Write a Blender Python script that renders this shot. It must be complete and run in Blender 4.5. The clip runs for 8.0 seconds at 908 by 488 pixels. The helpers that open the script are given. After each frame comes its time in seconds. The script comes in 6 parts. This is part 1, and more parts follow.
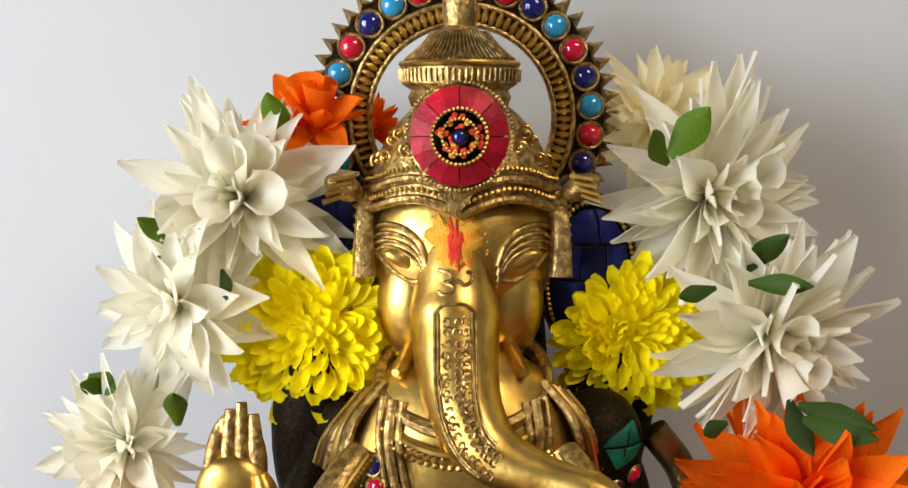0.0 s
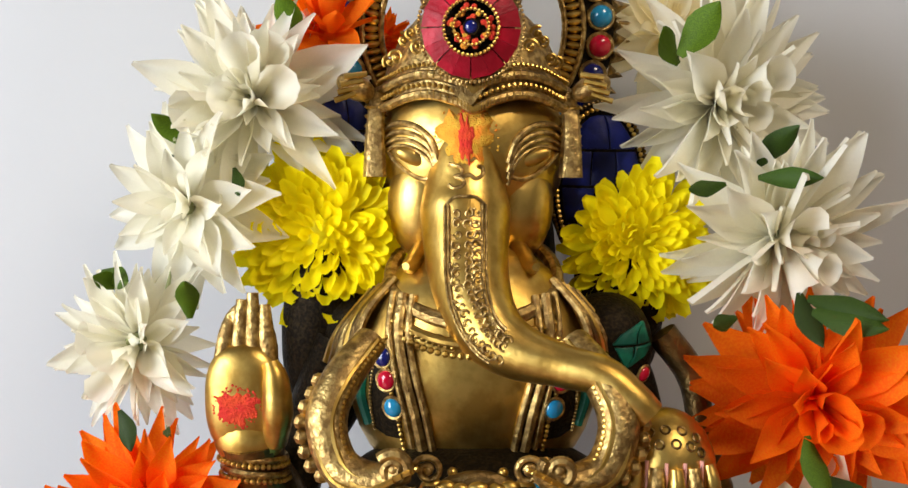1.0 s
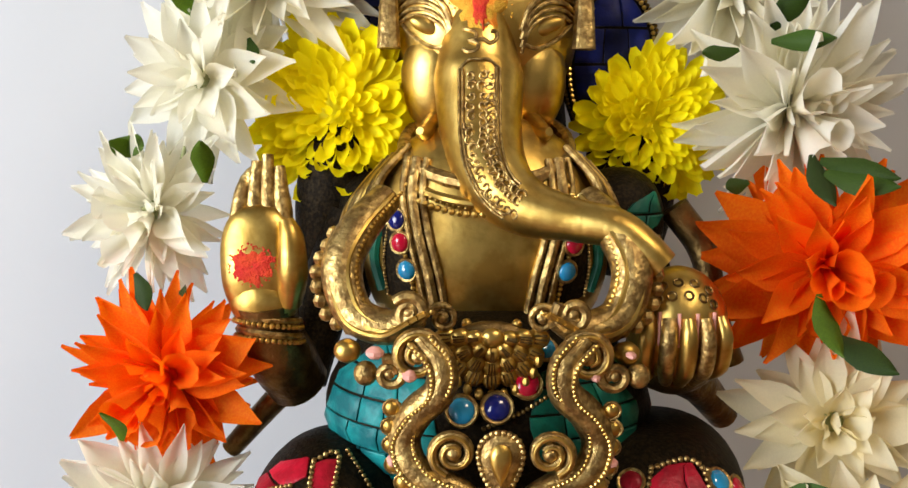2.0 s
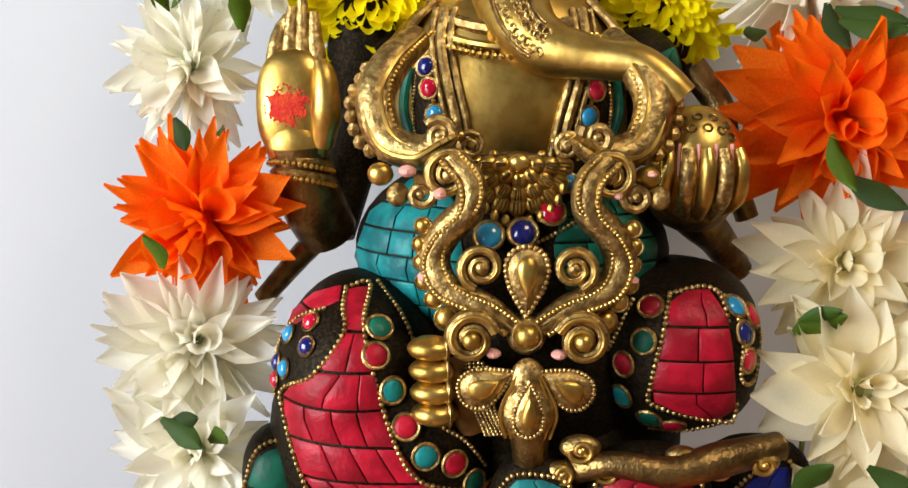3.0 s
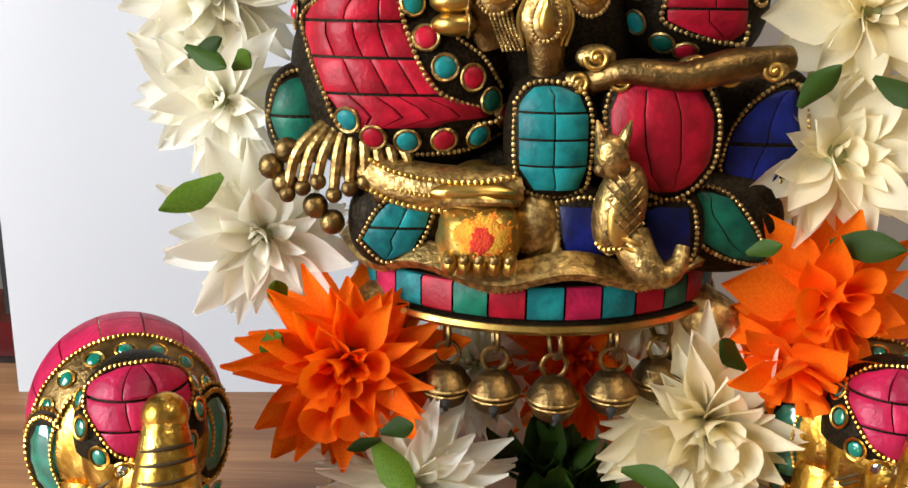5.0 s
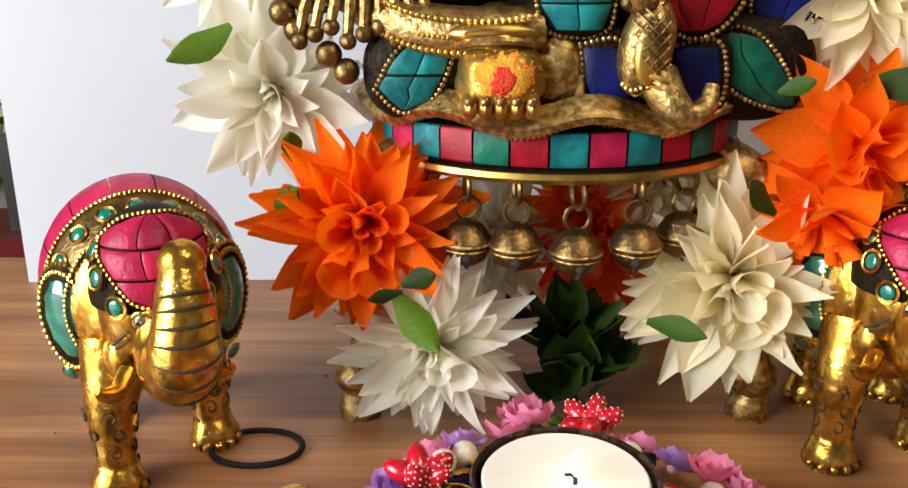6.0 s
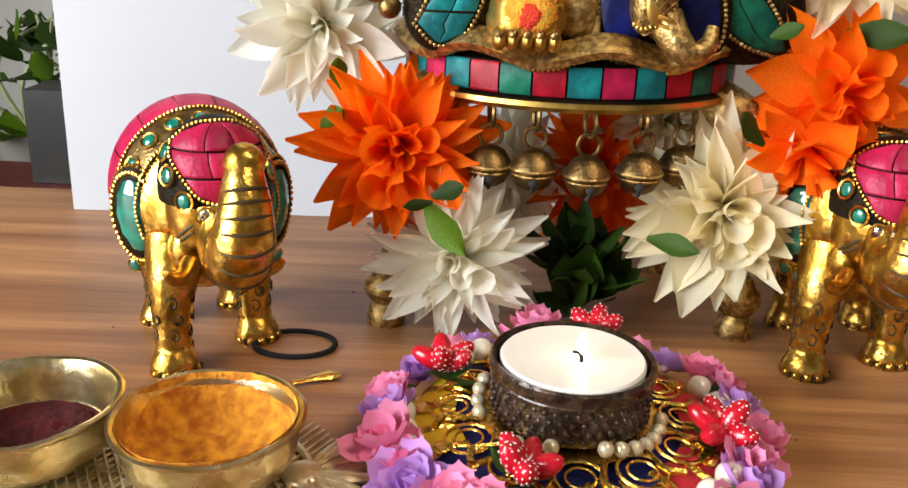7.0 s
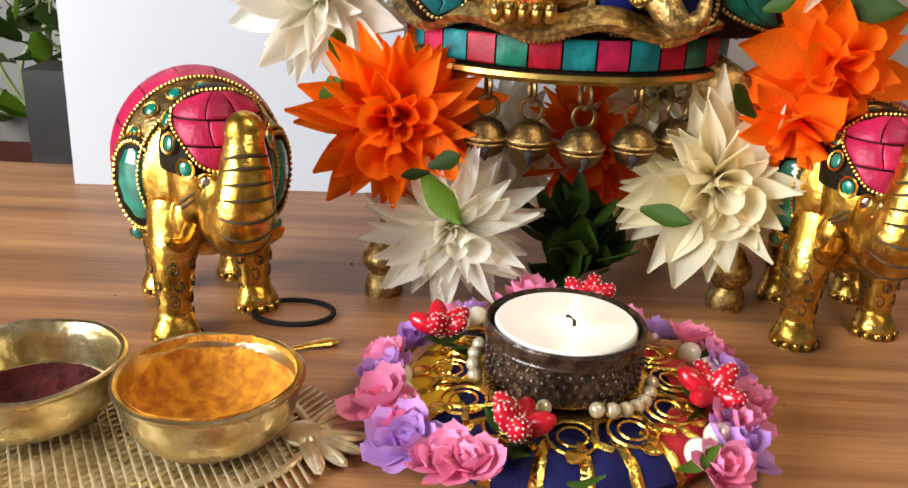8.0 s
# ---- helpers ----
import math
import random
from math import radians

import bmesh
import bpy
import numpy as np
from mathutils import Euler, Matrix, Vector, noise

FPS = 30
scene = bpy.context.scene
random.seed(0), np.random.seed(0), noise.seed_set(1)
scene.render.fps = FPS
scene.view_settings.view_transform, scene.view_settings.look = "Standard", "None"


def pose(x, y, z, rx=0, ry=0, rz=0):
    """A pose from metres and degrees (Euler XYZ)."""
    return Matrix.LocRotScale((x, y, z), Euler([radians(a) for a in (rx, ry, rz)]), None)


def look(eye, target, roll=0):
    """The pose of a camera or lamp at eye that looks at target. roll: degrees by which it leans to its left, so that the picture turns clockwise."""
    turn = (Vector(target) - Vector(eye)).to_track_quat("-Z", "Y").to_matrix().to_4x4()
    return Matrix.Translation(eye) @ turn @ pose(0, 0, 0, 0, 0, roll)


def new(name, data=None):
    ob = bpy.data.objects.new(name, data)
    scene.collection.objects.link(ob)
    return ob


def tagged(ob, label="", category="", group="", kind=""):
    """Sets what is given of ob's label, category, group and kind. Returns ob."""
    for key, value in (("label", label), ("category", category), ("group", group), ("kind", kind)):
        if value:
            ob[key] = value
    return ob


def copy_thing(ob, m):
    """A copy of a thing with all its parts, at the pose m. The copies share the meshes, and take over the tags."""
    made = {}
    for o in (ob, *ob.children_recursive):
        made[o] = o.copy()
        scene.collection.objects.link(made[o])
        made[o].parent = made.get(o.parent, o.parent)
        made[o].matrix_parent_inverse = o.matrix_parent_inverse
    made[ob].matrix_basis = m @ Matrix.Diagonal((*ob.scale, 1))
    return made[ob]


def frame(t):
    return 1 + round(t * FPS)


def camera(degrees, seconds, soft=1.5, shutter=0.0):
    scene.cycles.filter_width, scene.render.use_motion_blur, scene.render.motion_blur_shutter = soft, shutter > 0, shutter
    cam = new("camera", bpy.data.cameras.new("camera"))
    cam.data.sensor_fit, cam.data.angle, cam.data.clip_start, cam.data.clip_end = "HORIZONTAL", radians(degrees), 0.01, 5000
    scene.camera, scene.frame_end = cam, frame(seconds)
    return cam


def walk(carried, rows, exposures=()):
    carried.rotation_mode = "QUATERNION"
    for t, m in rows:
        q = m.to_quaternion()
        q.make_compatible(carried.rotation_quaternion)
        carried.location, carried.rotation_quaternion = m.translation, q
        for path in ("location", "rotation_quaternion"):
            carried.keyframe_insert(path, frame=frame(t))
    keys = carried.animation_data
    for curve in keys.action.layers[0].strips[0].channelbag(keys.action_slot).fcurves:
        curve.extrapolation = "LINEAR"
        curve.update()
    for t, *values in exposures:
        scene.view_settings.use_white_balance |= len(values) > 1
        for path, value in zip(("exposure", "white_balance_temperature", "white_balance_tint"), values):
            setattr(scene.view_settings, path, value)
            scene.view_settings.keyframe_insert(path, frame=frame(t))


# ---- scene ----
cam = camera(54.1, 8.0)
METRES, EYE, TILT, LEAN, TURN = 0.31, 0.38, -9.0, 0.0, 0.0
ROWS = [
    (0.0, 0.0, 0.0, 0.0, -0.0, 0.0, 0.0),
    (0.5, -0.0064, -0.0023, -0.0498, 0.18, 0.4, -0.29),
    (1.0, -0.0022, -0.0043, -0.1113, 0.51, 0.61, -0.33),
    (2.5, -0.0221, -0.0157, -0.3055, 0.8, -0.22, -0.66),
    (3.0, -0.0298, -0.0433, -0.3833, 1.07, -0.35, -0.91),
    (3.5, -0.0242, -0.0953, -0.4559, 1.3, -0.55, -1.35),
    (4.0, -0.0261, -0.0837, -0.5449, 1.28, -2.17, -1.63),
    (4.5, -0.0345, -0.0879, -0.6062, 1.11, -3.9, -1.4),
    (6.0, -0.0606, -0.0661, -0.74, 0.96, -10.08, -0.11),
    (6.5, -0.0693, -0.1166, -0.777, 1.06, -10.87, -1.15),
    (7.0, -0.0869, -0.1893, -0.7959, 1.09, -10.77, -2.2),
    (7.5, -0.1229, -0.2121, -0.8065, 1.08, -11.07, -2.64),
    (8.0, -0.0839, -0.2099, -0.8121, 1.03, -11.57, -2.48),
]
EXPOSURES = [(0.0, -0.16), (2.5, -0.10), (4.5, 0.09), (6.0, 0.18), (8.0, 0.28)]
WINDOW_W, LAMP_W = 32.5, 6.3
TURM, KUM = (-92.5, 107.0), (-143.4, 111.0)
walk(cam, [(t, pose(0, 0, EYE, TILT, LEAN, TURN) @ pose(METRES * x, METRES * y, METRES * z, 90 + pitch, roll, yaw)) for t, x, y, z, yaw, pitch, roll in ROWS], EXPOSURES)
# world: a dim room lit by a window and an unseen, added warm lamp
world = bpy.data.worlds.new("world")
scene.world = world
world.use_nodes = True
sky = world.node_tree.nodes.new("ShaderNodeTexSky")
sky.sky_type, sky.sun_disc, sky.sun_elevation, sky.sun_rotation = "NISHITA", False, radians(40), radians(250)
world.node_tree.links.new(sky.outputs[0], world.node_tree.nodes["Background"].inputs[0])
world.node_tree.nodes["Background"].inputs[1].default_value = 0.1


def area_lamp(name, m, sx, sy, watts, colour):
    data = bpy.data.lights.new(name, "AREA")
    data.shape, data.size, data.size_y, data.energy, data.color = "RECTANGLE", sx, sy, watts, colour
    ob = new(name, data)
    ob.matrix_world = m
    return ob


area_lamp("window_daylight", look((-1.03, -0.46, 0.44), (0.0, 0.25, 0.18)), 0.85, 0.85, WINDOW_W, (0.91, 0.955, 1.0))
# Added warm source out of view, hung low to brighten the upper brass.
area_lamp("added_warm_lamp_light", look((0.40, -0.22, 1.02), (0.05, 0.25, 0.25)), 0.32, 0.32, LAMP_W, (1.0, 0.84, 0.64))


# ---- materials ----
def material(name, colour, rough=0.5, metal=0.0, vary=0.15, scale=60.0, bump=0.1, bump_scale=300.0, other=None, coat=0.0, island=0.0, rand=0.0, see=0.0, tint=None, spread=(0.42, 0.62), rough_vary=0.12, spec=0.5):
    """Principled surface, mottled at two scales, with fine relief."""
    m = bpy.data.materials.new(name)
    m.use_nodes = True
    nt = m.node_tree
    link, b = nt.links.new, nt.nodes["Principled BSDF"]
    tc = nt.nodes.new("ShaderNodeTexCoord")
    n1, n2 = nt.nodes.new("ShaderNodeTexNoise"), nt.nodes.new("ShaderNodeTexNoise")
    n1.inputs["Scale"].default_value, n2.inputs["Scale"].default_value = scale, bump_scale
    n1.inputs["Detail"].default_value, n2.inputs["Detail"].default_value = 5, 3
    for n in (n1, n2):
        link(tc.outputs["Object"], n.inputs["Vector"])
    ramp = nt.nodes.new("ShaderNodeMapRange")
    ramp.inputs[1].default_value, ramp.inputs[2].default_value = spread
    link(n1.outputs[0], ramp.inputs[0])
    mix = nt.nodes.new("ShaderNodeMix")
    mix.data_type = "RGBA"
    dark = other or [c * (1 - vary) for c in colour]
    mix.inputs[6].default_value, mix.inputs[7].default_value = (*dark, 1), (*colour, 1)
    link(ramp.outputs[0], mix.inputs[0])
    out = mix.outputs[2]
    if island or rand:
        hsv = nt.nodes.new("ShaderNodeHueSaturation")
        src = nt.nodes.new("ShaderNodeNewGeometry").outputs["Random Per Island"] if island else nt.nodes.new("ShaderNodeObjectInfo").outputs["Random"]
        mr = nt.nodes.new("ShaderNodeMapRange")
        mr.inputs[3].default_value, mr.inputs[4].default_value = 1 - (island or rand), 1 + (island or rand)
        link(src, mr.inputs[0])
        link(mr.outputs[0], hsv.inputs["Value"])
        link(out, hsv.inputs["Color"])
        out = hsv.outputs[0]
    link(out, b.inputs["Base Color"])
    rr = nt.nodes.new("ShaderNodeMapRange")
    rr.inputs[3].default_value, rr.inputs[4].default_value = min(1, rough + rough_vary), max(0.03, rough - rough_vary)
    link(n1.outputs[0], rr.inputs[0])
    link(rr.outputs[0], b.inputs["Roughness"])
    b.inputs["Metallic"].default_value, b.inputs["Coat Weight"].default_value, b.inputs["Specular IOR Level"].default_value = metal, coat, spec
    bp = nt.nodes.new("ShaderNodeBump")
    bp.inputs["Strength"].default_value, bp.inputs["Distance"].default_value = bump, 0.001
    link(n2.outputs[0], bp.inputs["Height"])
    link(bp.outputs[0], b.inputs["Normal"])
    if see:
        tr, ms = nt.nodes.new("ShaderNodeBsdfTranslucent"), nt.nodes.new("ShaderNodeMixShader")
        ms.inputs[0].default_value = see
        if tint:
            tr.inputs[0].default_value = (*tint, 1)
        else:
            link(out, tr.inputs[0])
        link(b.outputs[0], ms.inputs[1])
        link(tr.outputs[0], ms.inputs[2])
        link(ms.outputs[0], nt.nodes["Material Output"].inputs[0])
    return m


BRASS = material("polished_brass", (0.70, 0.475, 0.13), 0.37, 1.0, other=(0.44, 0.27, 0.06), scale=110, bump=0.12, bump_scale=500)
ANTIQUE = material("antique_brass", (0.60, 0.42, 0.155), 0.43, 1.0, other=(0.25, 0.155, 0.055), scale=420, bump=0.4, bump_scale=900)
# Patina of the recesses, taken nearer black to carry the shade there too.
PATINA_SHADE = material("patina_and_shade", (0.024, 0.0155, 0.0065), 0.55, 0.6, other=(0.008, 0.0055, 0.003), scale=900, bump=0.35, bump_scale=1100, spec=0.15)
OLDBRASS = material("dull_brass", (0.27, 0.17, 0.06), 0.42, 1.0, other=(0.13, 0.08, 0.03), scale=160, bump=0.4, bump_scale=700)
GOLD = material("bright_gold_plate", (0.80, 0.51, 0.11), 0.29, 1.0, other=(0.42, 0.22, 0.03), scale=150, bump=0.5, bump_scale=260)
GOLDLINE = material("blackened_engraving", (0.06, 0.035, 0.01), 0.6, 0.3, scale=200)
RED_TILE = material("crimson_stone", (0.40, 0.007, 0.024), 0.42, 0, other=(0.24, 0.004, 0.013), scale=130, bump=0.25, bump_scale=700, island=0.25, spec=0.2)
PINK_TILE = material("magenta_stone", (0.42, 0.012, 0.062), 0.40, 0, other=(0.30, 0.007, 0.042), scale=130, bump=0.35, bump_scale=600, island=0.22, spec=0.25)
TEAL_TILE = material("turquoise_stone", (0.010, 0.21, 0.21), 0.42, 0, other=(0.005, 0.11, 0.12), scale=140, bump=0.25, bump_scale=700, island=0.25, spec=0.2)
GREEN_TILE = material("malachite_stone", (0.008, 0.13, 0.075), 0.42, 0, other=(0.004, 0.06, 0.04), scale=140, bump=0.2, bump_scale=700, island=0.3, spec=0.2)
BLUE_TILE = material("lapis_stone", (0.007, 0.013, 0.13), 0.42, 0, other=(0.004, 0.007, 0.06), scale=140, bump=0.2, bump_scale=700, island=0.3, spec=0.2)
CAB_RED = material("red_bead", (0.55, 0.006, 0.035), 0.14, 0, scale=200, bump=0.03, coat=0.5)
CAB_SKY = material("sky_blue_bead", (0.02, 0.28, 0.55), 0.14, 0, scale=200, bump=0.03, coat=0.5)
CAB_NAVY = material("navy_bead", (0.008, 0.012, 0.13), 0.14, 0, scale=200, bump=0.03, coat=0.5)
EMERALD = material("emerald_glass", (0.005, 0.22, 0.15), 0.08, 0, vary=0.5, scale=90, bump=0.03, coat=1.0)
MIRROR = material("mirror_chip", (0.75, 0.85, 0.85), 0.05, 1.0, scale=200, bump=0.02, rough_vary=0.02)
KUMKUM = material("vermilion_powder", (0.60, 0.022, 0.012), 0.95, 0, other=(0.66, 0.055, 0.012), scale=260, bump=0.9, bump_scale=1600)
TURMERIC = material("turmeric_powder", (0.80, 0.37, 0.02), 0.95, 0, other=(0.42, 0.13, 0.008), scale=240, bump=1.0, bump_scale=650, spread=(0.36, 0.66))
SANDAL = material("orange_powder", (0.85, 0.25, 0.012), 0.9, 0, other=(0.70, 0.38, 0.03), scale=260, bump=0.9, bump_scale=1500)
MAROON = material("dark_kumkum_powder", (0.10, 0.006, 0.008), 0.97, 0, other=(0.05, 0.002, 0.004), scale=160, bump=0.9, bump_scale=1200)
PINK_WAX = material("pink_residue", (0.75, 0.36, 0.30), 0.8, 0, scale=300, bump=0.5)
WHITE_PETAL = material("white_fabric_petal", (0.88, 0.86, 0.765), 0.75, 0, vary=0.05, scale=50, bump=0.12, bump_scale=1500, rand=0.04, see=0.48, tint=(0.97, 0.935, 0.77), spec=0.2)
CREAM_PETAL = material("cream_fabric_petal", (0.90, 0.835, 0.62), 0.75, 0, vary=0.07, scale=50, bump=0.12, bump_scale=1500, rand=0.05, see=0.48, tint=(0.97, 0.88, 0.58), spec=0.2)
ORANGE_PETAL = material("orange_fabric_petal", (1.0, 0.225, 0.004), 0.72, 0, other=(0.96, 0.16, 0.003), scale=50, bump=0.15, bump_scale=1500, rand=0.12, see=0.45, spec=0.2)
YELLOW_PETAL = material("yellow_petal", (1.0, 0.92, 0.008), 0.55, 0, other=(1.0, 0.85, 0.005), scale=60, bump=0.15, bump_scale=900, rand=0.05, see=0.34, spec=0.2)
LEAF = material("green_fabric_leaf", (0.095, 0.17, 0.004), 0.55, 0, other=(0.045, 0.095, 0.003), scale=60, bump=0.2, bump_scale=500, rand=0.3, see=0.15, spec=0.25)
DARK_LEAF = material("dark_green_leaf", (0.035, 0.075, 0.004), 0.55, 0, other=(0.016, 0.04, 0.003), scale=80, bump=0.2, bump_scale=500, rand=0.4, see=0.12, spec=0.25)
STEM = material("pale_green_stem", (0.42, 0.46, 0.22), 0.6)
WAX = material("white_wax", (0.88, 0.84, 0.76), 0.4, 0, vary=0.04, scale=70, bump=0.1, bump_scale=300)
CUP_GLASS = material("smoky_embossed_glass", (0.075, 0.042, 0.027), 0.24, 0.3, other=(0.02, 0.011, 0.007), scale=250, bump=0.4, bump_scale=600, coat=0.35)
WICK_AND_SLOT = material("charred_wick_and_slot_shade", (0.02, 0.017, 0.015), 0.9)
PEARL = material("pearl_bead", (0.78, 0.72, 0.60), 0.18, 0.0, vary=0.1, scale=300, bump=0.02, coat=0.8)
PEARL_GOLD = material("gilt_pearl_bead", (0.68, 0.58, 0.38), 0.25, 0.4, vary=0.1, scale=300, bump=0.02, coat=0.6)
BERRY = material("red_berry", (0.58, 0.006, 0.022), 0.25, 0, vary=0.25, scale=200, bump=0.2, coat=0.4)
SUGAR = material("pale_berry_grain", (0.85, 0.55, 0.50), 0.4, 0)
PINK_PETAL = material("pink_paper_petal", (0.85, 0.17, 0.38), 0.7, 0, other=(0.90, 0.36, 0.54), scale=90, bump=0.15, bump_scale=900, rand=0.2, see=0.25)
LILAC_PETAL = material("lilac_paper_petal", (0.62, 0.36, 0.74), 0.7, 0, other=(0.50, 0.24, 0.64), scale=90, bump=0.15, bump_scale=900, rand=0.15, see=0.25)
BLUE_RIBBON = material("royal_blue_thread", (0.006, 0.008, 0.085), 0.5, 0, scale=100, bump=0.5, bump_scale=2500, spec=0.2)
RED_RIBBON = material("red_thread", (0.50, 0.008, 0.02), 0.55, 0, scale=100, bump=0.5, bump_scale=2500)
YELLOW_RIBBON = material("yellow_thread", (0.80, 0.50, 0.01), 0.55, 0, scale=100, bump=0.5, bump_scale=2500)
FOIL = material("gold_foil", (0.92, 0.66, 0.16), 0.2, 1.0, other=(0.75, 0.45, 0.08), scale=200, bump=0.4, bump_scale=900)
BOWL = material("worn_silvered_brass", (0.80, 0.70, 0.45), 0.30, 1.0, other=(0.50, 0.38, 0.17), scale=110, bump=0.35, bump_scale=220)
GILT = material("pale_gilt_wire", (0.86, 0.76, 0.54), 0.42, 0.75, other=(0.62, 0.50, 0.29), scale=150, bump=0.3)
RUBBER = material("black_rubber", (0.012, 0.011, 0.011), 0.8, 0, scale=200, spec=0.15)
BOARD = material("white_board_paint", (0.49, 0.505, 0.53), 0.6, 0, vary=0.03, scale=6, bump=0.05, bump_scale=400)
# Room tones steer the light: dark beige cuts fill, the pale one bounces it.
LOW_FILL_PAINT = material("low_fill_paint", (0.27, 0.24, 0.20), 0.85, 0, vary=0.06, scale=3, bump=0.1, bump_scale=200)
PALE_BOUNCE_PAINT = material("pale_bounce_paint", (0.72, 0.69, 0.63), 0.85, 0, vary=0.04, scale=3)
FLOOR_TILE = material("floor_stone", (0.22, 0.19, 0.155), 0.4, 0, vary=0.15, scale=5)
POT = material("maroon_glaze", (0.16, 0.012, 0.012), 0.35, 0, vary=0.2, scale=30)
DARK_WOOD = material("dark_shelf", (0.035, 0.028, 0.024), 0.5, 0, vary=0.3, scale=20)
GREY_SHELF = material("grey_shelf", (0.33, 0.31, 0.28), 0.5, 0, vary=0.15, scale=10)


def wood_material():
    m = bpy.data.materials.new("brown_wood_laminate")
    m.use_nodes = True
    nt = m.node_tree
    link, b = nt.links.new, nt.nodes["Principled BSDF"]
    tc, mp = nt.nodes.new("ShaderNodeTexCoord"), nt.nodes.new("ShaderNodeMapping")
    mp.inputs["Scale"].default_value = (2.4, 58, 10)
    link(tc.outputs["Object"], mp.inputs[0])
    n1, n2 = nt.nodes.new("ShaderNodeTexNoise"), nt.nodes.new("ShaderNodeTexNoise")
    n1.inputs["Scale"].default_value, n1.inputs["Detail"].default_value, n1.inputs["Distortion"].default_value = 1.0, 8, 0.7
    n2.inputs["Scale"].default_value, n2.inputs["Detail"].default_value = 9.0, 6
    mp2 = nt.nodes.new("ShaderNodeMapping")
    mp2.inputs["Scale"].default_value = (3.5, 130, 10)
    link(tc.outputs["Object"], mp2.inputs[0])
    link(mp.outputs[0], n1.inputs[0])
    link(mp2.outputs[0], n2.inputs[0])
    r = nt.nodes.new("ShaderNodeValToRGB")
    e = r.color_ramp.elements
    e[0].position, e[0].color, e[1].position, e[1].color = 0.32, (0.20, 0.076, 0.026, 1), 0.68, (0.50, 0.245, 0.10, 1)
    mid = e.new(0.5)
    mid.color = (0.34, 0.15, 0.057, 1)
    link(n1.outputs[0], r.inputs[0])
    mx = nt.nodes.new("ShaderNodeMix")
    mx.data_type, mx.blend_type = "RGBA", "MULTIPLY"
    r2 = nt.nodes.new("ShaderNodeMapRange")
    r2.inputs[1].default_value, r2.inputs[2].default_value, r2.inputs[3].default_value = 0.3, 0.65, 0.55
    link(n2.outputs[0], r2.inputs[0])
    mx.inputs[0].default_value = 0.6
    link(r.outputs[0], mx.inputs[6])
    link(r2.outputs[0], mx.inputs[7])
    link(mx.outputs[2], b.inputs["Base Color"])
    b.inputs["Roughness"].default_value = 0.45
    bp = nt.nodes.new("ShaderNodeBump")
    bp.inputs["Strength"].default_value, bp.inputs["Distance"].default_value = 0.12, 0.001
    link(n2.outputs[0], bp.inputs["Height"])
    link(bp.outputs[0], b.inputs["Normal"])
    return m


WOOD = wood_material()
FLAME = bpy.data.materials.new("candle_flame")
FLAME.use_nodes = True
FLAME.node_tree.nodes["Principled BSDF"].inputs["Emission Color"].default_value = (1.0, 0.80, 0.48, 1)
FLAME.node_tree.nodes["Principled BSDF"].inputs["Emission Strength"].default_value = 14.0


# ---- mesh kit (all lengths in millimetres, turned into metres at the end) ----
def glide(points, n):
    """n points along a smooth line through the given ones (Catmull-Rom)."""
    p = [np.array(q, float) for q in points]
    p = [2 * p[0] - p[1]] + p + [2 * p[-1] - p[-2]]
    out = []
    for s in np.linspace(0, len(p) - 3 - 1e-9, n):
        i, t = int(s), s - int(s)
        a, b, c, d = p[i:i + 4]
        out.append(0.5 * (2 * b + (c - a) * t + (2 * a - 5 * b + 4 * c - d) * t * t + (3 * b - a - 3 * c + d) * t ** 3))
    return out


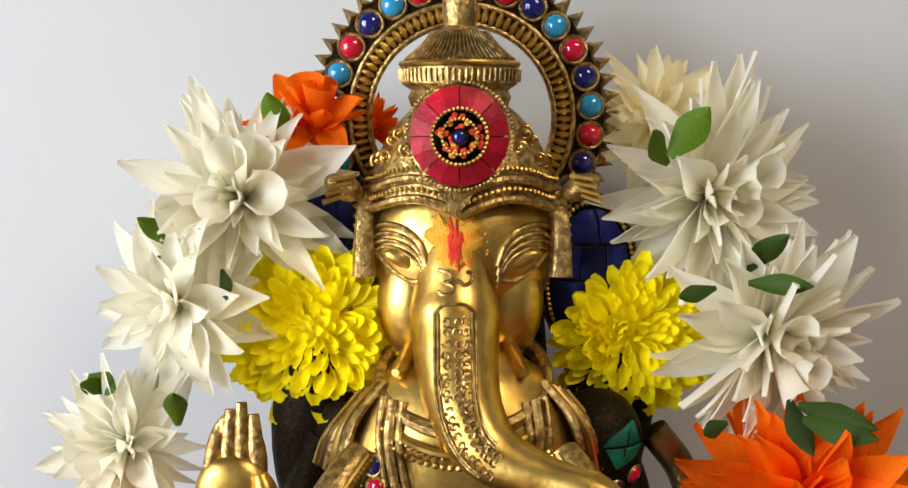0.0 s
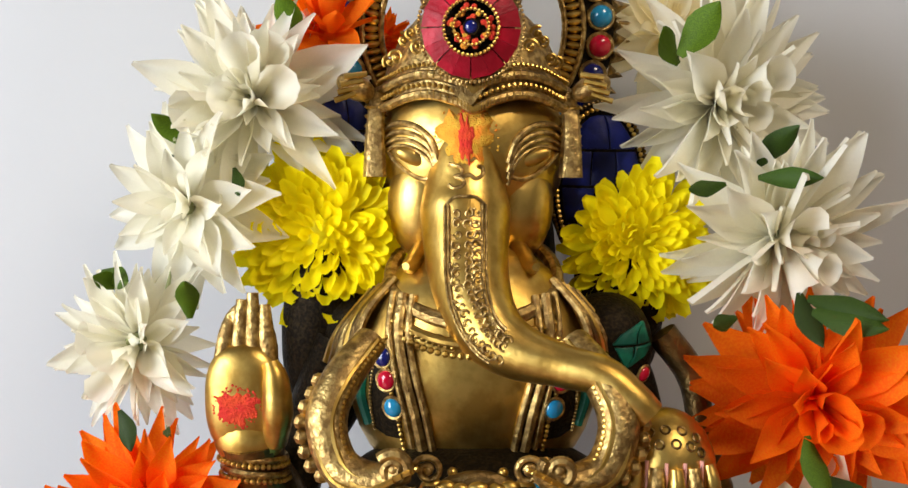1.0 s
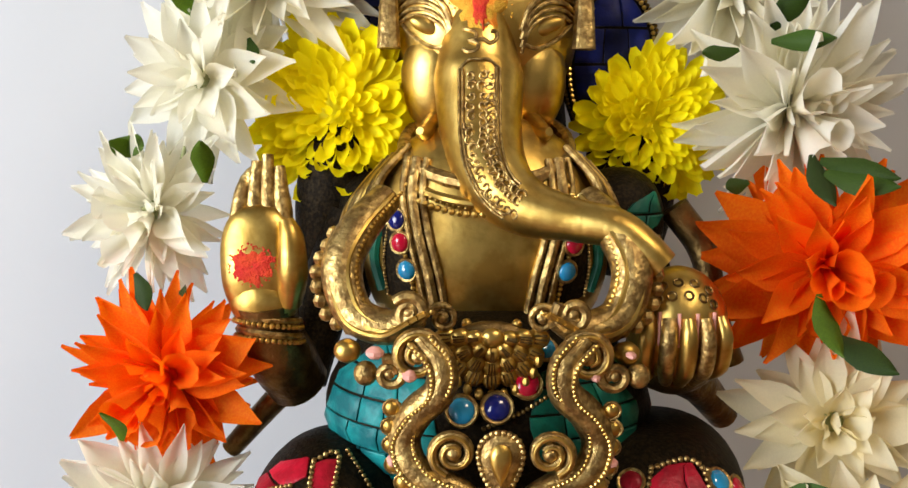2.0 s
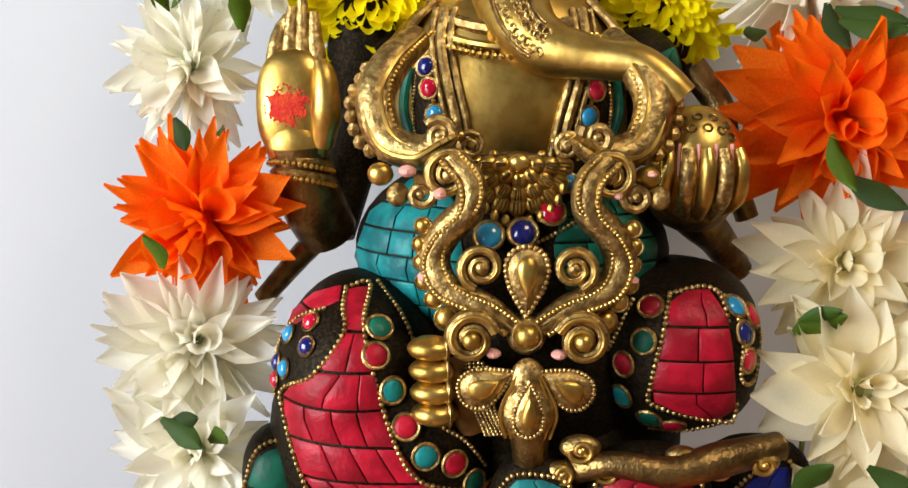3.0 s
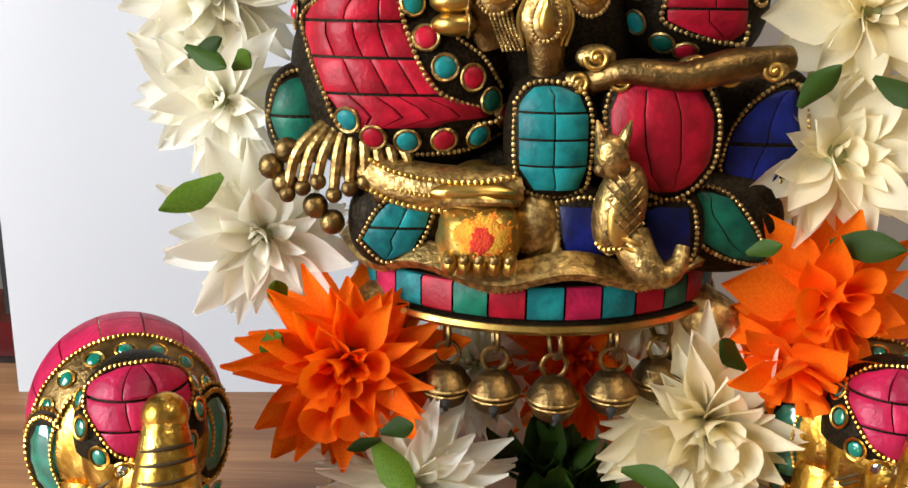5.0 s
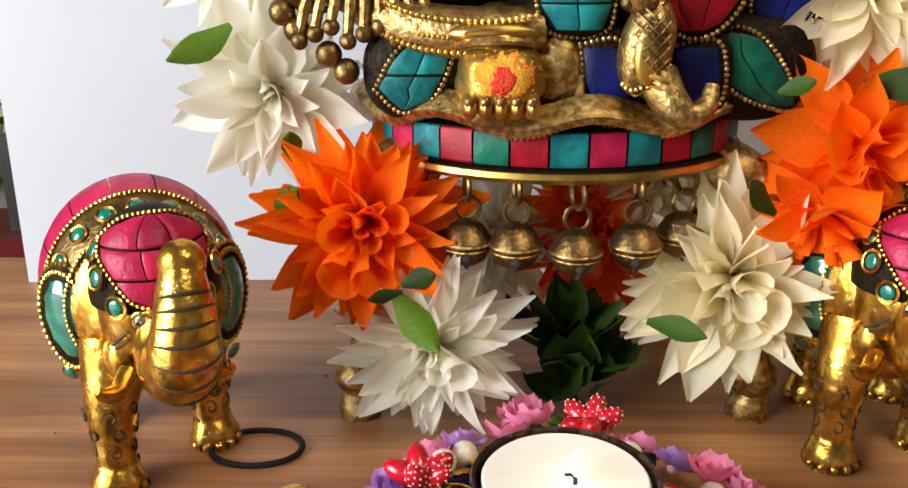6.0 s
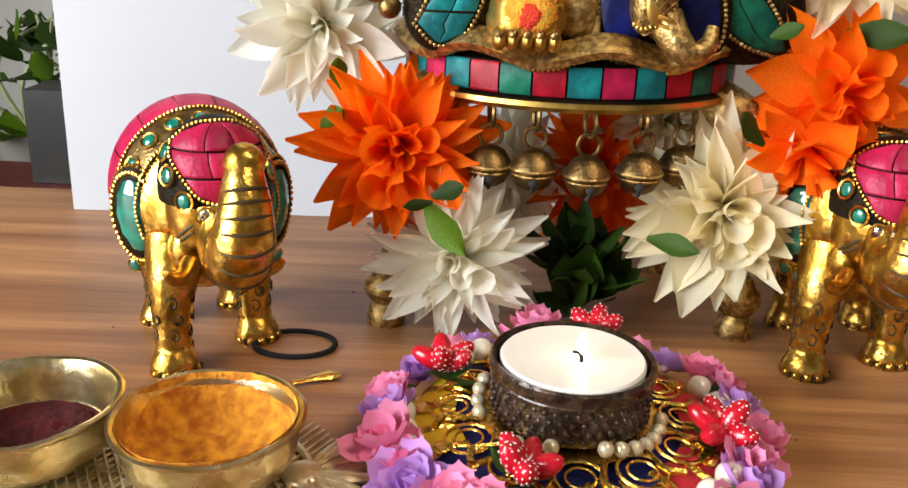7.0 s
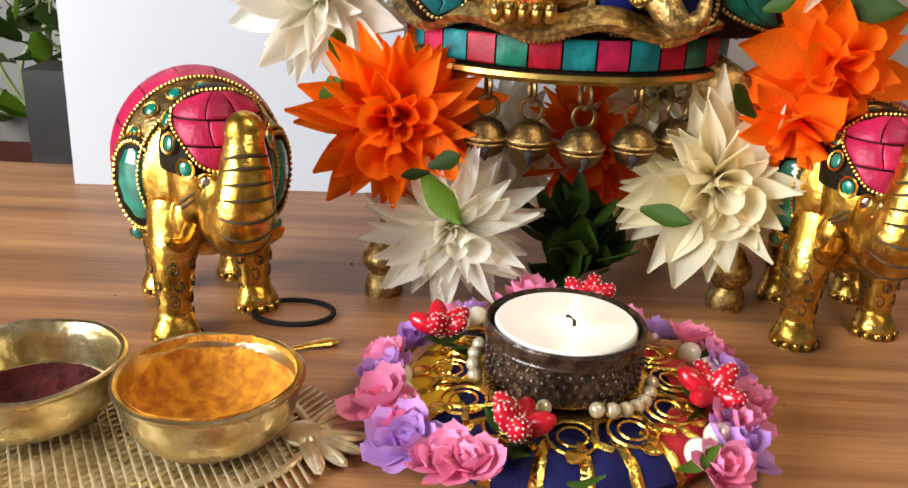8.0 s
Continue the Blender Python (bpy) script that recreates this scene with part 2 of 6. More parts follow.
class Kit:
    """Gathers pieces of one mesh, each with its material."""

    def __init__(self):
        self.v, self.f, self.m, self.mats = [], [], [], []

    def add(self, verts, faces, mat):
        if mat not in self.mats:
            self.mats.append(mat)
        k, n = self.mats.index(mat), len(self.v)
        self.v.extend([tuple(map(float, q)) for q in verts])
        self.f.extend([tuple(i + n for i in face) for face in faces])
        self.m.extend([k] * len(faces))

    def grid(self, rows, mat, closed=False, caps=False):
        nu = len(rows[0])
        flat = [q for row in rows for q in row]
        faces = []
        for i in range(len(rows) - 1):
            for j in range(nu if closed else nu - 1):
                a, b = i * nu + j, i * nu + (j + 1) % nu
                faces.append((a, b, b + nu, a + nu))
        if caps:
            faces.append(tuple(range(nu))[::-1])
            faces.append(tuple(range(len(flat) - nu, len(flat))))
        self.add(flat, faces, mat)

    def ball(self, c, r, mat, turn=None, nu=20, nv=12, low=-90, high=90):
        r = (r, r, r) if isinstance(r, (int, float)) else r
        rows = []
        for b in np.linspace(radians(low), radians(high), nv):
            row = []
            for a in np.linspace(0, 2 * math.pi, nu, endpoint=False):
                q = Vector((r[0] * math.cos(b) * math.cos(a), r[1] * math.cos(b) * math.sin(a), r[2] * math.sin(b)))
                row.append((turn @ q if turn else q) + Vector(c))
            rows.append(row)
        self.grid(rows, mat, closed=True)

    def tube(self, points, radii, mat, seg=10, n=None, flat=1.0, up=(0, -1, 0)):
        """A round bar along a smooth line; flat squeezes it along up."""
        n = n or max(4, 4 * len(points))
        line = glide(points, n)
        radii = [radii] * len(points) if isinstance(radii, (int, float)) else radii
        rr = np.interp(np.linspace(0, 1, n), np.linspace(0, 1, len(radii)), radii)
        rows = []
        for i, q in enumerate(line):
            t = line[min(i + 1, n - 1)] - line[max(i - 1, 0)]
            t = t / (np.linalg.norm(t) + 1e-9)
            side = np.cross(t, up)
            if np.linalg.norm(side) < 0.05:
                side = np.cross(t, (1, 0, 0.3))
            side = side / np.linalg.norm(side)
            nor = np.cross(side, t)
            rows.append([q + rr[i] * (math.cos(a) * side + flat * math.sin(a) * nor) for a in np.linspace(0, 2 * math.pi, seg, endpoint=False)])
        self.grid(rows, mat, closed=True, caps=True)

    def ring(self, c, axis, big, small, mat, nu=24, seg=6, squash=1.0):
        q = Vector(axis).to_track_quat("Z", "Y")
        rows = []
        for a in np.linspace(0, 2 * math.pi, nu + 1):
            rows.append([Vector(c) + q @ Vector(((big + small * math.cos(b)) * math.cos(a), (big + small * math.cos(b)) * math.sin(a) * squash, small * math.sin(b))) for b in np.linspace(0, 2 * math.pi, seg, endpoint=False)])
        self.grid(rows, mat, closed=True)

    def lathe(self, c, profile, mat, nu=28, axis=(0, 0, 1), sx=1.0, sy=1.0, wave=0.0, waves=12):
        q = Vector(axis).to_track_quat("Z", "Y")
        rows = []
        for r, z in profile:
            rows.append([Vector(c) + q @ Vector((r * sx * math.cos(a), r * sy * math.sin(a), z)) * 1.0 + q @ Vector((math.cos(a), math.sin(a), 0)) * (wave * math.cos(waves * a)) for a in np.linspace(0, 2 * math.pi, nu, endpoint=False)])
        self.grid(rows, mat, closed=True)

    def beads(self, points, r, mat, gap=2.1, closed=False):
        pts = list(points) + ([points[0]] if closed else [])
        line = glide(pts, max(20, 14 * len(pts)))
        length = np.concatenate([[0], np.cumsum([np.linalg.norm(line[i + 1] - line[i]) for i in range(len(line) - 1)])])
        for s in np.arange(0, length[-1], r * gap):
            q = [np.interp(s, length, [w[k] for w in line]) for k in range(3)]
            self.ball(q, r, mat, nu=7, nv=5)

    def jewel(self, p, n, r, mat, rim=None, dome=0.6):
        """A domed stone in a wire rim."""
        q = Vector(n).to_track_quat("Z", "Y").to_matrix()
        self.ball(p, (r, r, r * dome), mat, turn=q, nu=14, nv=6, low=0)
        if rim:
            self.ring(p, n, r * 1.12, r * 0.17, rim, nu=16, seg=5)

    def slab(self, quad, normal, depth, mat, bevel=0.25):
        """A tile: four corners, raised by depth with a chamfered edge."""
        nrm = np.array(normal, float)
        mid = sum(np.array(q, float) for q in quad) / 4
        base = [np.array(q, float) - nrm * 0.4 for q in quad]
        lip = [np.array(q, float) + nrm * depth * 0.6 for q in quad]
        top = []
        for q in quad:
            d = mid - np.array(q, float)
            top.append(np.array(q, float) + d / (np.linalg.norm(d) + 1e-9) * bevel + nrm * depth)
        faces = [(8, 9, 10, 11)]
        for i in range(4):
            j = (i + 1) % 4
            faces += [(i, j, 4 + j, 4 + i), (4 + i, 4 + j, 8 + j, 8 + i)]
        self.add(base + lip + top, faces, mat)

    def spiral(self, c, r0, turns, small, mat, start=0.0, hand=1, y0=0.0, end_ball=True):
        """A scroll in the upright plane, winding in from r0."""
        pts, n = [], int(10 * turns) + 2
        for i in range(n):
            k = i / (n - 1)
            a, r = start + hand * 2 * math.pi * turns * k, r0 * (1 - 0.72 * k)
            pts.append((c[0] + r * math.cos(a), c[1] - y0 * k, c[2] + r * math.sin(a)))
        self.tube(pts, [small, small * 0.75], mat, seg=8, n=2 * n)
        if end_ball:
            self.ball((c[0], c[1] - y0, c[2]), r0 * 0.36, mat, nu=12, nv=8)

    def mesh(self, name, smooth=38):
        me = bpy.data.meshes.new(name)
        me.from_pydata([(x * 0.001, y * 0.001, z * 0.001) for x, y, z in self.v], [], self.f)
        for m in self.mats:
            me.materials.append(m)
        me.polygons.foreach_set("material_index", self.m)
        bm = bmesh.new()
        bm.from_mesh(me)
        bmesh.ops.recalc_face_normals(bm, faces=bm.faces)
        bm.to_mesh(me)
        bm.free()
        me.polygons.foreach_set("use_smooth", [True] * len(me.polygons))
        me.set_sharp_from_angle(angle=radians(smooth))
        return me


def drop(kit, c, w, h, depth, mat, lean=0.0, rope=None, bead=0.55):
    """A domed teardrop plate facing the front; its point is up, lean turns it in its plane."""
    co, si = math.cos(radians(lean)), math.sin(radians(lean))

    def edge(a, q):
        x, z = w * 1.3 * math.sin(a) * math.sin(a / 2) ** 1.2 * q, h * math.cos(a) * q
        return c[0] + x * co + z * si, c[2] - x * si + z * co

    rows = []
    for q, y in ((1.0, 1.6), (1.0, 0.0), (0.86, -0.55 * depth), (0.6, -0.85 * depth), (0.3, -depth), (0.02, -depth)):
        rows.append([(edge(a, q)[0], c[1] + y, edge(a, q)[1]) for a in np.linspace(0, 2 * math.pi, 28, endpoint=False)])
    kit.grid(rows, mat, closed=True)
    if rope:
        kit.beads([(edge(a, 1.0)[0], c[1] - 0.4, edge(a, 1.0)[1]) for a in np.linspace(0.05, 2 * math.pi - 0.05, 22)], bead, rope, gap=1.7)


class Bulge:
    """The front of a rounded form, drawn on in x and z; power 2 is an ellipsoid, more is boxier."""

    def __init__(self, c, r, power=2.0):
        self.c, self.r, self.p = c, r, power

    def at(self, x, z, lift=0.0):
        u, w = (x - self.c[0]) / self.r[0], (z - self.c[2]) / self.r[2]
        k = abs(u) ** self.p + abs(w) ** self.p
        if k > 0.97:
            f = (0.97 / k) ** (1 / self.p)
            u, w, k = u * f, w * f, 0.97
        s = (1 - k) ** 0.5
        q = self.p - 1
        n = np.array((math.copysign(abs(u) ** q, u) * self.p / 2 / self.r[0], -s / self.r[1], math.copysign(abs(w) ** q, w) * self.p / 2 / self.r[2]))
        n /= np.linalg.norm(n)
        return np.array((self.c[0] + u * self.r[0], self.c[1] - s * self.r[1], self.c[2] + w * self.r[2])) + lift * n, n

    def solid(self, kit, mat, nu=44, nv=14):
        rows = []
        for t in np.concatenate([np.linspace(0.02, 1, nv), np.linspace(1, 0.02, nv)[1:]]):
            side, row = (1 if len(rows) < nv else -1), []
            for a in np.linspace(0, 2 * math.pi, nu, endpoint=False):
                c, s = math.cos(a), math.sin(a)
                rho = math.sin(t * math.pi / 2) / (abs(c) ** self.p + abs(s) ** self.p) ** (1 / self.p)
                k = min(1.0, abs(rho * c) ** self.p + abs(rho * s) ** self.p)
                row.append((self.c[0] + rho * c * self.r[0], self.c[1] - side * self.r[1] * (1 - k) ** 0.5, self.c[2] + rho * s * self.r[2]))
            rows.append(row)
        kit.grid(rows, mat, closed=True)


class Lobes:
    """Several bulges grown together; the foremost counts."""

    def __init__(self, *lobes):
        self.lobes = lobes

    def at(self, x, z, lift=0.0):
        best = None
        for q in self.lobes:
            k = abs((x - q.c[0]) / q.r[0]) ** q.p + abs((z - q.c[2]) / q.r[2]) ** q.p
            p, n = q.at(x, z, lift)
            if k <= 0.97 and (best is None or p[1] < best[0][1]):
                best = (p, n)
        return best or min((q.at(x, z, lift) for q in self.lobes), key=lambda w: abs(w[0][0] - x) + abs(w[0][2] - z))

    def solid(self, kit, mat):
        for q in self.lobes:
            q.solid(kit, mat)


def span(poly, z):
    xs = []
    for i, (x0, z0) in enumerate(poly):
        x1, z1 = poly[(i + 1) % len(poly)]
        if (z0 <= z) != (z1 <= z):
            xs.append(x0 + (x1 - x0) * (z - z0) / (z1 - z0))
    return (min(xs), max(xs)) if len(xs) > 1 else None


def tiled(kit, face, poly, row, width, mat, depth=0.7, gap=0.25, shift=0.37):
    """Lays stone tiles in courses over a patch of a bulging surface."""
    zs = [q[1] for q in poly]
    n = max(1, round((max(zs) - min(zs)) / row))
    step = (max(zs) - min(zs)) / n
    for i in range(n):
        za, zb = min(zs) + i * step + 0.03 * step, min(zs) + (i + 1) * step - 0.03 * step
        sa, sb = span(poly, za), span(poly, zb)
        if not sa or not sb:
            continue
        sm = span(poly, (za + zb) / 2) or sa
        cuts = max(1, round(max(sa[1] - sa[0], sb[1] - sb[0], sm[1] - sm[0]) / width))
        edges = [0] + [(j + (shift if i % 2 else 0) * 0.6) / cuts + random.uniform(-0.06, 0.06) / cuts for j in range(1, cuts)] + [1]
        for j in range(len(edges) - 1):
            put = depth + random.uniform(-0.12, 0.12)

            def spot(p, q, lift):
                z = za + (zb - za) * q
                lo, hi = span(poly, z) or (sa if q < 0.5 else sb)
                return face.at(lo + (hi - lo) * p, z, lift)[0]

            wide = max(1.0, max(sa[1] - sa[0], sb[1] - sb[0], sm[1] - sm[0]) * (edges[j + 1] - edges[j]))
            gp, gq = (edges[j + 1] - edges[j]) * gap / wide, gap / (zb - za) * 0.5
            p0, p1, q0, q1 = edges[j] + gp, edges[j + 1] - gp, gq, 1 - gq
            us = [0, 0.07, *np.linspace(0.07, 0.93, 2 + int(wide / 3.5))[1:-1], 0.93, 1]
            vs = [0, 0.07, *np.linspace(0.07, 0.93, 2 + int((zb - za) / 3.5))[1:-1], 0.93, 1]
            rows = [[spot(p0 + (p1 - p0) * u, q0 + (q1 - q0) * v, put if 0 < u < 1 and 0 < v < 1 else put * 0.55) for u in us] for v in vs]
            kit.grid(rows, mat)
            loop = [(u, 0) for u in us[:-1]] + [(1, v) for v in vs[:-1]] + [(u, 1) for u in us[:0:-1]] + [(0, v) for v in vs[:0:-1]]
            kit.grid([[spot(p0 + (p1 - p0) * u, q0 + (q1 - q0) * v, h) for u, v in loop] for h in (-0.6, put * 0.55)], mat, closed=True)


def bordered(kit, face, poly, r, mat, lift=0.5):
    kit.beads([face.at(x, z, lift)[0] for x, z in poly], r, mat, closed=True)


def part(name, kit, parent=None, label="", at=None, smooth=38):
    ob = new(name, kit.mesh(name, smooth) if isinstance(kit, Kit) else kit)
    if parent:
        ob.parent = parent
    if at is not None:
        ob.matrix_basis = at
    return tagged(ob, label)


def base(name, label, category, at=(0, 0, 0), group="", kind=""):
    ob = new(name)
    ob.empty_display_size = 0.01
    ob.location = at
    return tagged(ob, label, category, group, kind)


# ---- room, table and board ----
def block(kit, x0, x1, y0, y1, z0, z1, mat):
    v = [(x, y, z) for z in (z0, z1) for y in (y0, y1) for x in (x0, x1)]
    kit.add(v, [(0, 1, 3, 2), (4, 5, 7, 6), (0, 1, 5, 4), (2, 3, 7, 6), (0, 2, 6, 4), (1, 3, 7, 5)], mat)


def structure(name, label, *boxes):
    k = Kit()
    for b in boxes:
        block(k, *b)
    return tagged(part(name, k), label, name.split("_")[0], kind="structure")


# Unseen shell of the room: dark to hold fill down, pale south wall reflects.
structure("floor", "unseen stone room floor, toned dark against bounce light", (-1150, 1600, -1700, 1500, -800, -750, FLOOR_TILE))
structure("ceiling", "unseen beige ceiling, toned dark to cut light from above", (-1150, 1600, -1700, 1500, 1850, 1900, LOW_FILL_PAINT))
structure("wall_north", "plain pale wall behind the table", (-1150, 1600, 1400, 1500, -750, 1850, PALE_BOUNCE_PAINT))
structure("wall_east", "unseen beige side wall, toned dark to cut fill light", (1500, 1600, -1600, 1400, -750, 1850, LOW_FILL_PAINT))
structure("wall_south", "unseen pale wall, added as a reflector for the brass", (-1150, 1600, -1700, -1600, -750, 1850, PALE_BOUNCE_PAINT))
structure("wall_west", "unseen beige side wall, toned dark, with a window opening", (-1150, -1060, 30, 1400, -750, 1850, LOW_FILL_PAINT), (-1150, -1060, -1600, -950, -750, 1850, LOW_FILL_PAINT),
          (-1150, -1060, -950, 30, -750, -50, LOW_FILL_PAINT), (-1150, -1060, -950, 30, 930, 1850, LOW_FILL_PAINT))

# Made-up housing and cord around the added warm light, never seen.
lamp = base("pendant_lamp", "unseen square lamp, added for warm light from the upper right", "lamp", (0.40, -0.22, 1.07))
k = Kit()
block(k, -170, 170, -170, 170, 0, 60, PALE_BOUNCE_PAINT)
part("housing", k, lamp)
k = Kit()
k.tube([(0, 0, 60), (0, 0, 400), (0, 0, 780)], 4, PALE_BOUNCE_PAINT, seg=8)
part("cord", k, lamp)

table = base("table", "brown wood-grain table with a satin top", "table", (0, 0, -0.75))
k = Kit()
block(k, -700, 700, -420, 372, 722, 750, WOOD)
part("tabletop", k, table)
for x in (-650, 650):
    for y in (-370, 320):
        k = Kit()
        block(k, x - 25, x + 25, y - 25, y + 25, 0, 722, WOOD)
        part("leg", k, table)

k = Kit()
block(k, -8, 640, 0, 5, 0, 640, BOARD)
board = part("backdrop_board", k, at=Matrix.Translation((-0.2215, 0.338, 0.0)) @ pose(0, 0, 0, -1.5, 0, 2.5))
tagged(board, "plain white board standing upright behind the statue", "board")


# ---- the statue: one mesh ----
S = Kit()
AX = 3.0

# torso, belly, shoulders
chest = Bulge((AX, 270, 264), (40, 27, 42))
S.ball(chest.c, chest.r, BRASS, nu=32, nv=20)
belly = Bulge((AX + 1, 255, 216), (51, 37, 33))
S.ball(belly.c, belly.r, PATINA_SHADE, nu=32, nv=20)
tiled(S, belly, [(-46.5, 214), (-41, 229), (-27, 240), (-14, 236), (-10, 215), (-16, 196), (-30, 196)], 7, 9, TEAL_TILE)
tiled(S, belly, [(14, 222), (18, 236), (34, 238), (48, 222), (44, 200), (24, 196)], 7, 9, GREEN_TILE)
S.beads([belly.at(x, z, 0.6)[0] for x, z in ((2, 221), (14, 226), (24, 232), (32, 240))], 0.7, ANTIQUE)
for x, z, m in ((-4, 226, CAB_SKY), (5.5, 227, CAB_NAVY), (13.5, 232.5, CAB_RED), (18.5, 240, CAB_SKY)):
    p, n = belly.at(x, z, 1.0)
    S.jewel((p[0], p[1] - 2, p[2]), n, 3.7, m, ANTIQUE)
S.ball((-34, 280, 272), (13, 12, 16), PATINA_SHADE)
# sash strips and jewelled panels on the chest
for s in (-1, 1):
    for off, r in ((13, 1.2), (16, 1.8), (19, 1.1)):
        S.tube([chest.at(AX + s * (off + d), z, 0.6)[0] for d, z in ((-1, 247), (1, 258), (4, 270), (6, 282), (5, 292))], r, ANTIQUE, seg=8)
    S.beads([chest.at(AX + s * (21.5 + d), z, 0.7)[0] for d, z in ((-1, 246), (1, 258), (4, 270), (4, 284))], 0.8, BRASS)
    tiled(S, chest, [(AX + s * q, z) for q, z in ((20.5, 248), (31, 250), (32, 272), (24, 281))], 60, 60, PATINA_SHADE, depth=0.5)
    for (a, z), m in zip(((26.5, 274), (25.4, 267.5), (23.4, 259.5)), (CAB_NAVY, CAB_RED, CAB_SKY)):
        p, n = chest.at(AX + s * a, z, 1.2)
        S.jewel(p, n, 3.0, m, ANTIQUE)
    S.tube([chest.at(AX + s * a, z, 0.3)[0] for a, z in ((31.5, 252), (34, 262), (32, 274))], 1.8, GREEN_TILE, seg=8)
    S.beads([chest.at(AX + s * a, z, 0.9)[0] for a, z in ((29.5, 251), (30.6, 262), (28.6, 277))], 0.55, ANTIQUE)
    S.beads([chest.at(AX + s * a, 278 + (a / 30) ** 2 * 10, 0.9)[0] for a in (6, 12, 18, 24)], 0.9, BRASS)
# pendant under the belly of the chest
for a in range(-4, 5):
    p, n = chest.at(AX + 1 + a * 2.4, 239 + a * a * 0.35, 1.2)
    S.ball((p[0], min(p[1] - 3, 222 + abs(a) * 0.5), p[2]), 1.7, ANTIQUE, nu=8, nv=6)
    p, n = chest.at(AX + 1 + a * 1.7, 245 + a * a * 0.25, 1.2)
    S.ball((p[0], min(p[1] - 2, 223 + abs(a) * 0.5), p[2]), 1.5, BRASS, nu=8, nv=6)
for R, n, y, size in ((12.5, 9, 221.0, 3.4), (8.6, 7, 219.4, 3.1), (4.8, 5, 217.8, 2.6)):
    for j in range(n):
        a = math.pi * (1.03 + 0.94 * j / (n - 1))
        S.ball((AX + 1 + R * math.cos(a), y, 247 + R * math.sin(a)), (size, 1.8, size * 0.85), BRASS, turn=pose(0, 0, 0, 0, -math.degrees(a), 0).to_3x3(), nu=14, nv=8)
        for q in (-0.4, 0.0, 0.4):
            S.tube([(AX + 1 + r * math.cos(a + q * size / 16), y - 1.55, 247 + r * math.sin(a + q * size / 16)) for r in (R - 1, R + size * 0.7)], 0.3, OLDBRASS, seg=5)
S.ball((AX + 1, 216.8, 247.0), (3.2, 2.0, 2.6), BRASS, nu=16, nv=10)
S.ball((AX + 1, 223.5, 240.5), (14, 3.2, 9.5), OLDBRASS, nu=28, nv=14)
for s in (-1, 1):
    S.spiral((AX + 1 + s * 13.5, 219.5, 251.5), 4.0, 1.4, 1.0, ANTIQUE, start=1.57 - s * 1.2, hand=s)
for j in range(11):
    a = math.pi * (1.08 + 0.84 * j / 10)
    S.ball((AX + 1 + 13 * math.cos(a), 219.5, 243 + 13 * math.sin(a)), (1.3, 1.3, 1.8), BRASS, nu=8, nv=6)

# head, trunk and face
head = Bulge((2.6, 291, 334), (31, 27, 33))
S.ball(head.c, head.r, BRASS, nu=36, nv=24)
dome = Bulge((2.6, 291, 345), (30.8, 28.2, 39))
S.ball(dome.c, dome.r, ANTIQUE, nu=40, nv=16, low=9)
TRUNK = [(0.6, 276, 345), (0.4, 272, 332), (0.3, 268, 316), (1.5, 257, 297), (6, 247, 285.5), (14, 240.5, 279.5), (26, 234.5, 276.8), (38, 229.5, 275), (45.5, 226, 270), (50.5, 224.5, 265.5)]
TRUNK_R = [8, 11, 14.2, 12.2, 10.6, 8.6, 6.3, 5.6, 5.0, 4.4]
S.tube(TRUNK, TRUNK_R, BRASS, seg=24, n=60)
